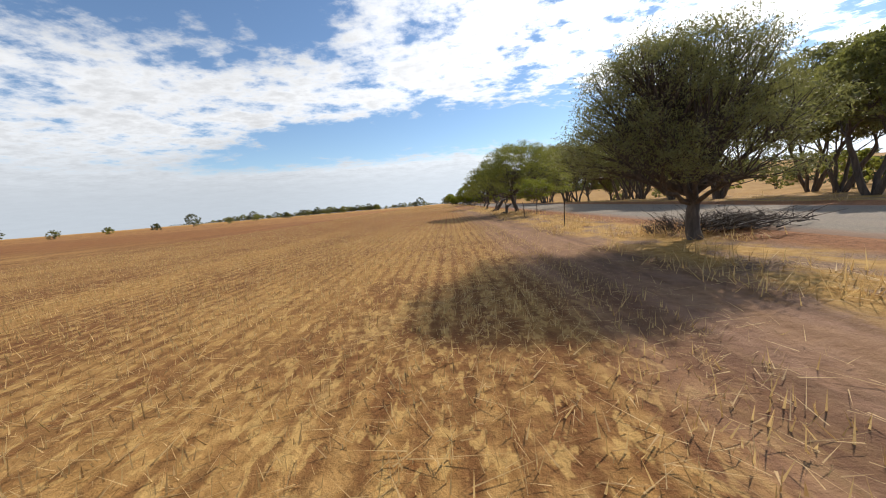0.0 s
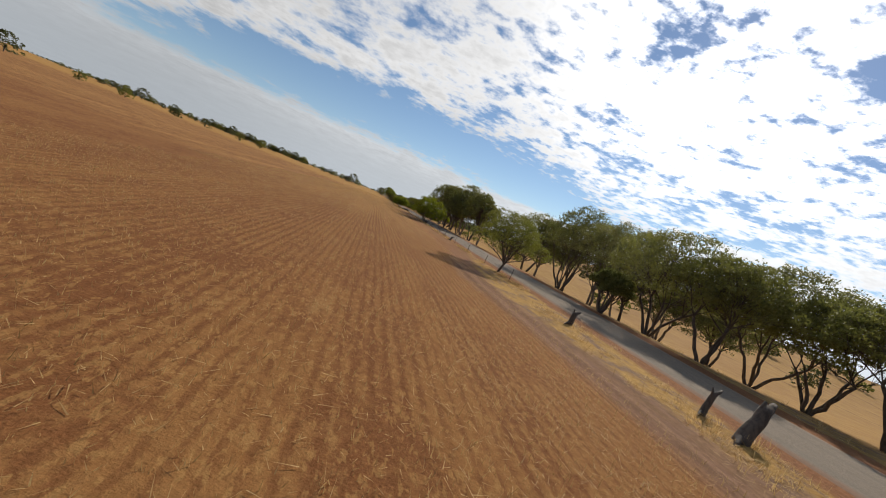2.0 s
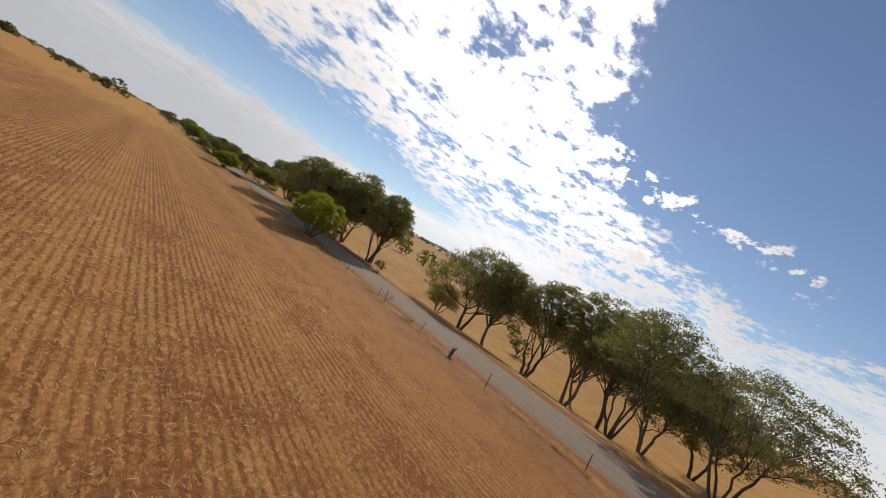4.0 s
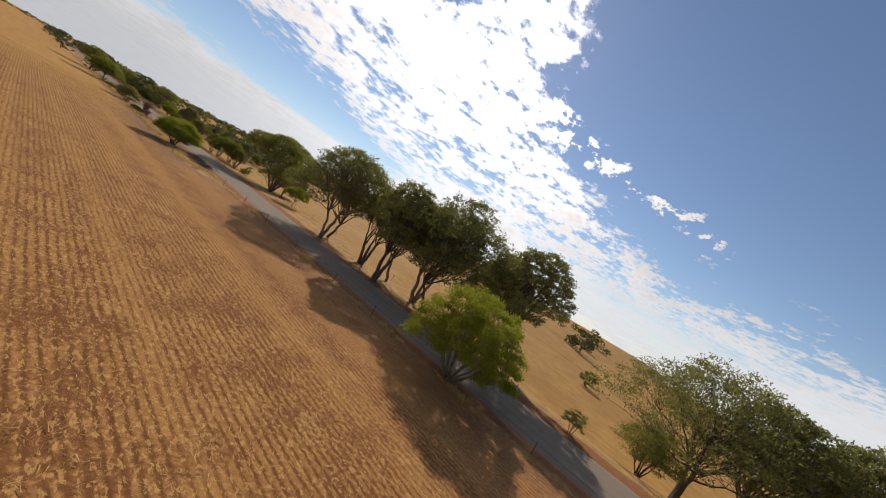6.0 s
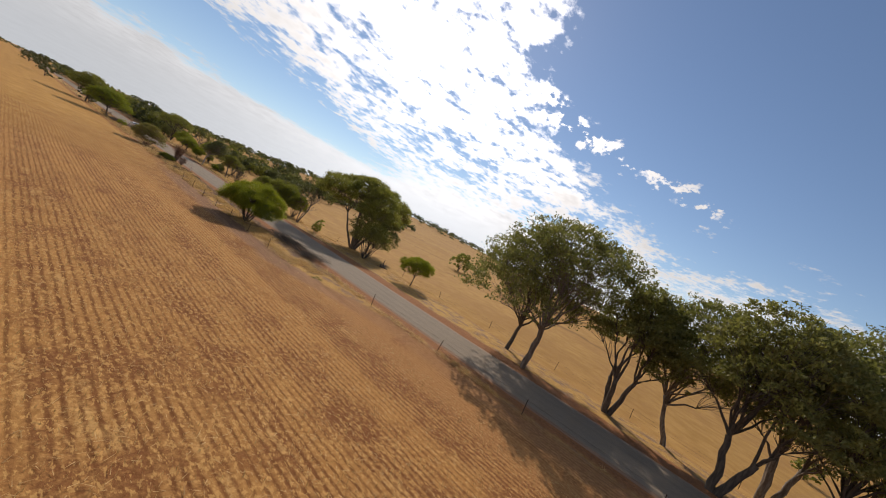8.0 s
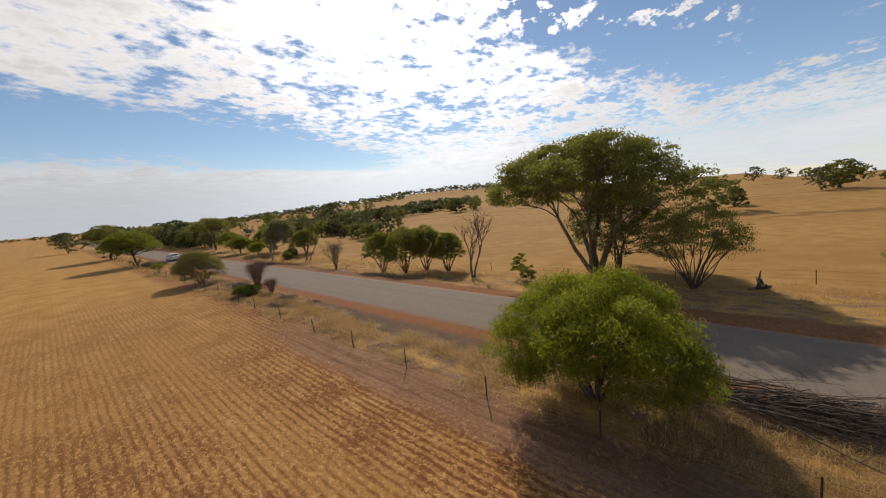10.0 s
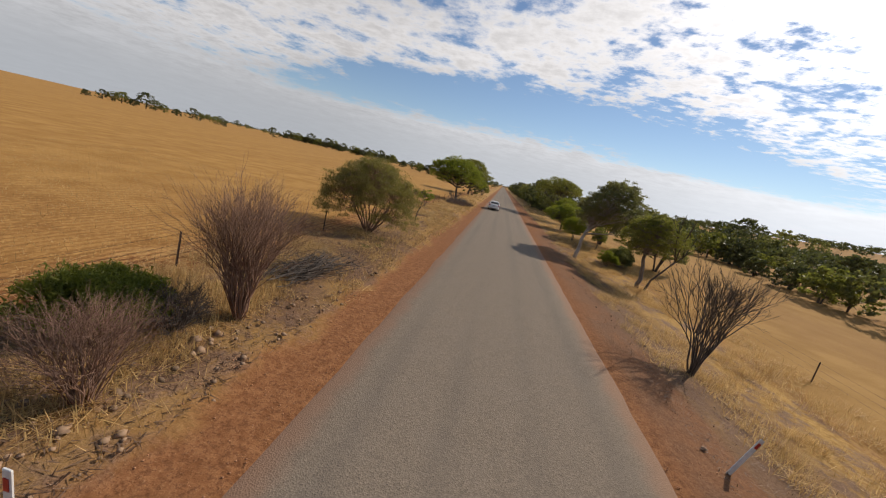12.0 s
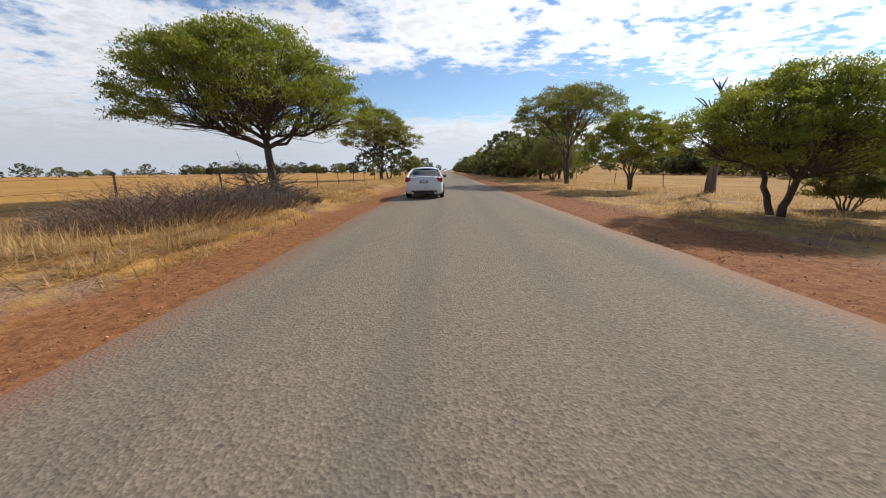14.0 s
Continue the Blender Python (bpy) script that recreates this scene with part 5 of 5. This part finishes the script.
    bmesh.ops.bevel(bm, geom=bm.edges[:], offset=0.02, segments=1, affect="EDGES")
    part("rear_valance", bm, TRIM, car, "black lower bumper")
    bm = bmesh.new()
    box(bm, (-0.19, -2.45, 0.74), (0.19, -2.41, 0.86))
    part("number_plate", bm, plain_material("plate_dark", (0.05, 0.06, 0.10), 0.4), car, "small dark number plate")
    bm = bmesh.new()
    box(bm, (-0.14, -2.456, 0.775), (0.14, -2.449, 0.825))
    part("plate_bar", bm, plain_material("plate_light", (0.75, 0.75, 0.72), 0.4), car)
    for s in (1, -1):
        for yy in (1.46, -1.38):
            bm = bmesh.new()
            prof = [(0.20, 0.10), (0.30, 0.115), (0.325, 0.08), (0.332, 0.0), (0.325, -0.08), (0.30, -0.115), (0.20, -0.10)]
            loft(bm, [[(s * 0.83 + b, yy + a * math.cos(t), 0.332 + a * math.sin(t)) for a, b in prof] for t in [2 * math.pi * k / 24 for k in range(25)]], False)
            wheel = part("wheel", bm, TYRE, car, "black tyre on an alloy rim")
            bm = bmesh.new()
            c = s * 0.93
            for k in range(5):
                t = 2 * math.pi * k / 5
                d, e = Vector((0, math.cos(t), math.sin(t))), Vector((0, -math.sin(t), math.cos(t)))
                o = Vector((c, yy, 0.332))
                q = [o + e * 0.045, o - e * 0.045, o + d * 0.205 - e * 0.03, o + d * 0.205 + e * 0.03]
                a = [bm.verts.new(p) for p in q]
                b = [bm.verts.new(p - Vector((s * 0.04, 0, 0))) for p in q]
                bm.faces.new(a)
                for i in range(4):
                    bm.faces.new((a[i], b[i], b[(i + 1) % 4], a[(i + 1) % 4]))
            loft(bm, [[(c - s * u, yy + r_ * math.cos(t), 0.332 + r_ * math.sin(t)) for r_, u in ((0.215, 0.0), (0.19, 0.015), (0.19, 0.12), (0.0, 0.12))] for t in [2 * math.pi * k / 24 for k in range(25)]], False)
            part("rim", bm, ALLOY, wheel, "five-spoke alloy rim")
            bm = bmesh.new()
            loft(bm, [[(s * u, yy + r_ * math.cos(t), 0.34 + r_ * math.sin(t)) for r_, u in ((0.385, 0.932), (0.345, 0.936), (0.345, 0.86))] for t in [math.pi * k / 16 for k in range(17)]], False)
            part("wheel_arch", bm, TRIM, car, "dark wheel arch")
    car.matrix_basis = pose(x, y, 0.012, 0, 0, turn)
    return tagged(car, "white sedan with tinted glass and a boot spoiler on the road", "car")


sedan(-1.6, 369.7, 0.3)


# ---------------------------------------------------------------- stubble, grass and stones
def blades(name, seed, spots_xy, low, high, width, lean, mat, label, lie_flat=0.0, category="grass"):
    r = np.random.default_rng(seed)
    n = len(spots_xy)
    xy = np.asarray(spots_xy)
    z = np.array([bed(px, py) for px, py in xy]) if n < 60000 else None
    if z is None:
        z = bed_fast(xy)
    hgt = low + (high - low) * r.random(n) ** 1.5
    t = 2 * math.pi * r.random(n)
    flat = r.random(n) < lie_flat
    tilt = np.where(flat, 1.45, np.abs(r.normal(0, lean, n)))
    hgt = np.where(flat, hgt * 1.8, hgt)
    up = np.stack([np.sin(tilt) * np.cos(t), np.sin(tilt) * np.sin(t), np.cos(tilt)], 1) * hgt[:, None]
    u = 2 * math.pi * r.random(n)
    side = np.stack([np.cos(u), np.sin(u), np.zeros(n)], 1) * width * (0.6 + 0.8 * r.random(n))[:, None] * 0.5
    base = np.column_stack([xy, z + np.where(flat, 0.03, -0.01)])
    v = np.stack([base - side, base + side, base + up], 1).reshape(-1, 3)
    f = np.arange(3 * n).reshape(-1, 3)
    return tagged(new(name, fill_mesh(name, v, f, mat)), label, category, kind="stuff")


def bed_fast(xy):
    """Ground height for many places, by steps along the road."""
    grid = {}
    out = np.empty(len(xy))
    for i, (px, py) in enumerate(xy):
        key = (round(px * 2), round(py))
        if key not in grid:
            grid[key] = bed(key[0] / 2, key[1])
        out[i] = grid[key]
    return out


def drill_rows(seed, x0, x1, y0, y1, per_m2):
    r = np.random.default_rng(seed)
    n = int((x1 - x0) * (y1 - y0) * per_m2)
    px = x0 + (x1 - x0) * r.random(n)
    py = y0 + (y1 - y0) * r.random(n)
    row = np.round(px / 0.30) * 0.30 + r.normal(0, 0.06, n)
    keep = r.random(n) < 0.6
    return np.column_stack([np.where(keep, row, px), py])


blades("stubble", 400, np.vstack([drill_rows(1, -32, -8.6, 93, 165, 60), drill_rows(2, -20, -8.6, 93, 112, 60)]), 0.05, 0.19, 0.013, 0.45, STRAW, "cut wheat stubble and loose straw in drill rows", 0.28, "stubble")
blades("stubble", 403, drill_rows(4, -36, -9.0, 165, 268, 40), 0.07, 0.18, 0.022, 0.5, STRAW, "cut wheat stubble and loose straw in drill rows", 0.45, "stubble")
blades("stubble", 401, drill_rows(3, -34, -9.6, 266, 335, 50), 0.05, 0.16, 0.013, 0.45, STRAW, "cut wheat stubble and loose straw in drill rows", 0.28, "stubble")


blades("loose_straw", 409, np.column_stack([-16 + 8.0 * np.random.default_rng(7).random(9000), 94 + 40 * np.random.default_rng(8).random(9000) ** 1.3]), 0.10, 0.26, 0.009, 0.9, STRAW, "pale loose straw strands lying over stubble", 0.8, "straw")


def tufts(seed, count, x0, x1, y0, y1, per, spread):
    r = np.random.default_rng(seed)
    c = np.column_stack([x0 + (x1 - x0) * r.random(count), y0 + (y1 - y0) * r.random(count)])
    keep = np.array([noise.noise(Vector((a * 0.7, b * 0.4, 9.0))) > -0.02 for a, b in c])
    c = c[keep]
    k = np.repeat(c, per, axis=0)
    return k + r.normal(0, spread, k.shape)


grass = np.vstack([tufts(11, 1400, -9.0, -4.6, 312, 420, 26, 0.2), tufts(16, 2900, -8.5, -6.0, 264, 318, 44, 0.20), tufts(22, 500, -8.5, -4.8, 298, 318, 40, 0.20), tufts(15, 1300, -8.6, -4.7, 318, 400, 34, 0.26), tufts(12, 4600, 6.0, 14.5, 262, 420, 34, 0.28), tufts(13, 1100, -7.4, -4.4, 92, 152, 22, 0.2), tufts(23, 1500, -5.3, -4.5, 150, 266, 26, 0.12), tufts(14, 900, 4.8, 12.0, 95, 256, 18, 0.25)])
blades("dry_grass", 402, grass, 0.08, 0.42, 0.019, 0.95, DRYGRASS, "tufts of dry straw-coloured grass on the verge", 0.4)


STONE = plain_material("weathered_stone", (0.27, 0.175, 0.105), 0.9, 0.0, 0.4, 1.3)
GRAVEL = plain_material("red_gravel", (0.40, 0.20, 0.10), 0.92, 0.0, 0.4, 1.7)


def stones(seed, count, label, name="gravel", near=3.35, wide=2.0, y0=286, y1=396, least=0.006, most=0.022, left=0.6):
    r = np.random.default_rng(seed)
    side = np.where(r.random(count) < left, -1, 1)
    px = side * (near + wide * r.random(count) ** 1.4)
    py = y0 + (y1 - y0) * r.random(count) ** 1.2
    s = least + (most - least) * r.random(count) ** 3
    octa = np.array([(1, 0, 0), (0, 1, 0), (-1, 0, 0), (0, -1, 0), (0, 0, 0.7), (0, 0, -0.7)])
    z = bed_fast(np.column_stack([px, py]))
    v = (octa[None] * (s[:, None, None] * (0.7 + 0.6 * r.random((count, 6, 1)))) + np.stack([px, py, z + s * 0.3], 1)[:, None]).reshape(-1, 3)
    tri = np.array([(0, 1, 4), (1, 2, 4), (2, 3, 4), (3, 0, 4), (1, 0, 5), (2, 1, 5), (3, 2, 5), (0, 3, 5)])
    f = (tri[None] + 6 * np.arange(count)[:, None, None]).reshape(-1, 3)
    return tagged(new(name, fill_mesh(name, v, f, STONE if name == "rocks" else GRAVEL)), label, name, kind="stuff")


tall = tufts(17, 1100, 5.6, 13.5, 298, 352, 60, 0.24)
blades("tall_dry_grass", 407, tall, 0.2, 0.6, 0.014, 0.6, DRYGRASS, "tall clumps of golden dry grass on the verge", 0.25)
blades("flattened_grass", 408, np.vstack([tufts(18, 3600, -9.2, -4.8, 330, 376, 40, 0.3), tufts(19, 1500, -8.8, -5.6, 266, 312, 46, 0.3), tufts(24, 900, -9.6, -6.4, 296, 322, 50, 0.35)]), 0.14, 0.42, 0.018, 1.1, STRAW, "pale flattened straw grass on the bank", 0.65)
weeds = tufts(21, 60, -8.4, -4.9, 262, 330, 60, 0.12)
blades("green_weeds", 406, weeds, 0.05, 0.22, 0.03, 0.8, blade_material("weed_leaves", (0.06, 0.09, 0.012), (0.17, 0.20, 0.035)), "small green weeds among dry grass", 0.1, "weeds")
LITTER = blade_material("bark_litter", (0.070, 0.040, 0.025), (0.30, 0.20, 0.13))
r_ = np.random.default_rng(91)
strewn = np.vstack([np.column_stack([-4.7 - 3.8 * r_.random(26000) ** 1.2, 303 + 44 * r_.random(26000)]), np.column_stack([-4.5 - 1.9 * r_.random(16000), 264 + 40 * r_.random(16000)])])
blades("leaf_litter", 404, strewn, 0.05, 0.16, 0.022, 1.2, LITTER, "brown bark and twig litter on the bank", 0.8, "litter")
strewn = np.column_stack([-5.0 - 3.6 * r_.random(15000), 284 + 24 * r_.random(15000)])
strewn = strewn[[noise.noise(Vector((a * 0.9, b * 0.6, 4.0))) > 0.05 for a, b in strewn]]
blades("leaf_litter", 410, strewn, 0.06, 0.20, 0.03, 1.2, LITTER, "grey-brown twig litter among dry grass", 0.75, "litter")
strewn = np.column_stack([4.6 + 4.0 * r_.random(16000) ** 1.2, 300 + 70 * r_.random(16000)])
blades("leaf_litter", 405, strewn, 0.05, 0.14, 0.02, 1.2, LITTER, "brown bark and twig litter beside the road", 0.8, "litter")
stones(500, 15000, "loose reddish gravel on the road shoulder")
stones(502, 420, "broken brown rocks on the roadside bank", "rocks", 5.4, 3.2, 298, 313, 0.03, 0.13, 1.0)
stones(501, 1600, "pale broken rocks strewn over the roadside bank", "rocks", 4.6, 3.0, 297, 330, 0.015, 0.085, 0.9)
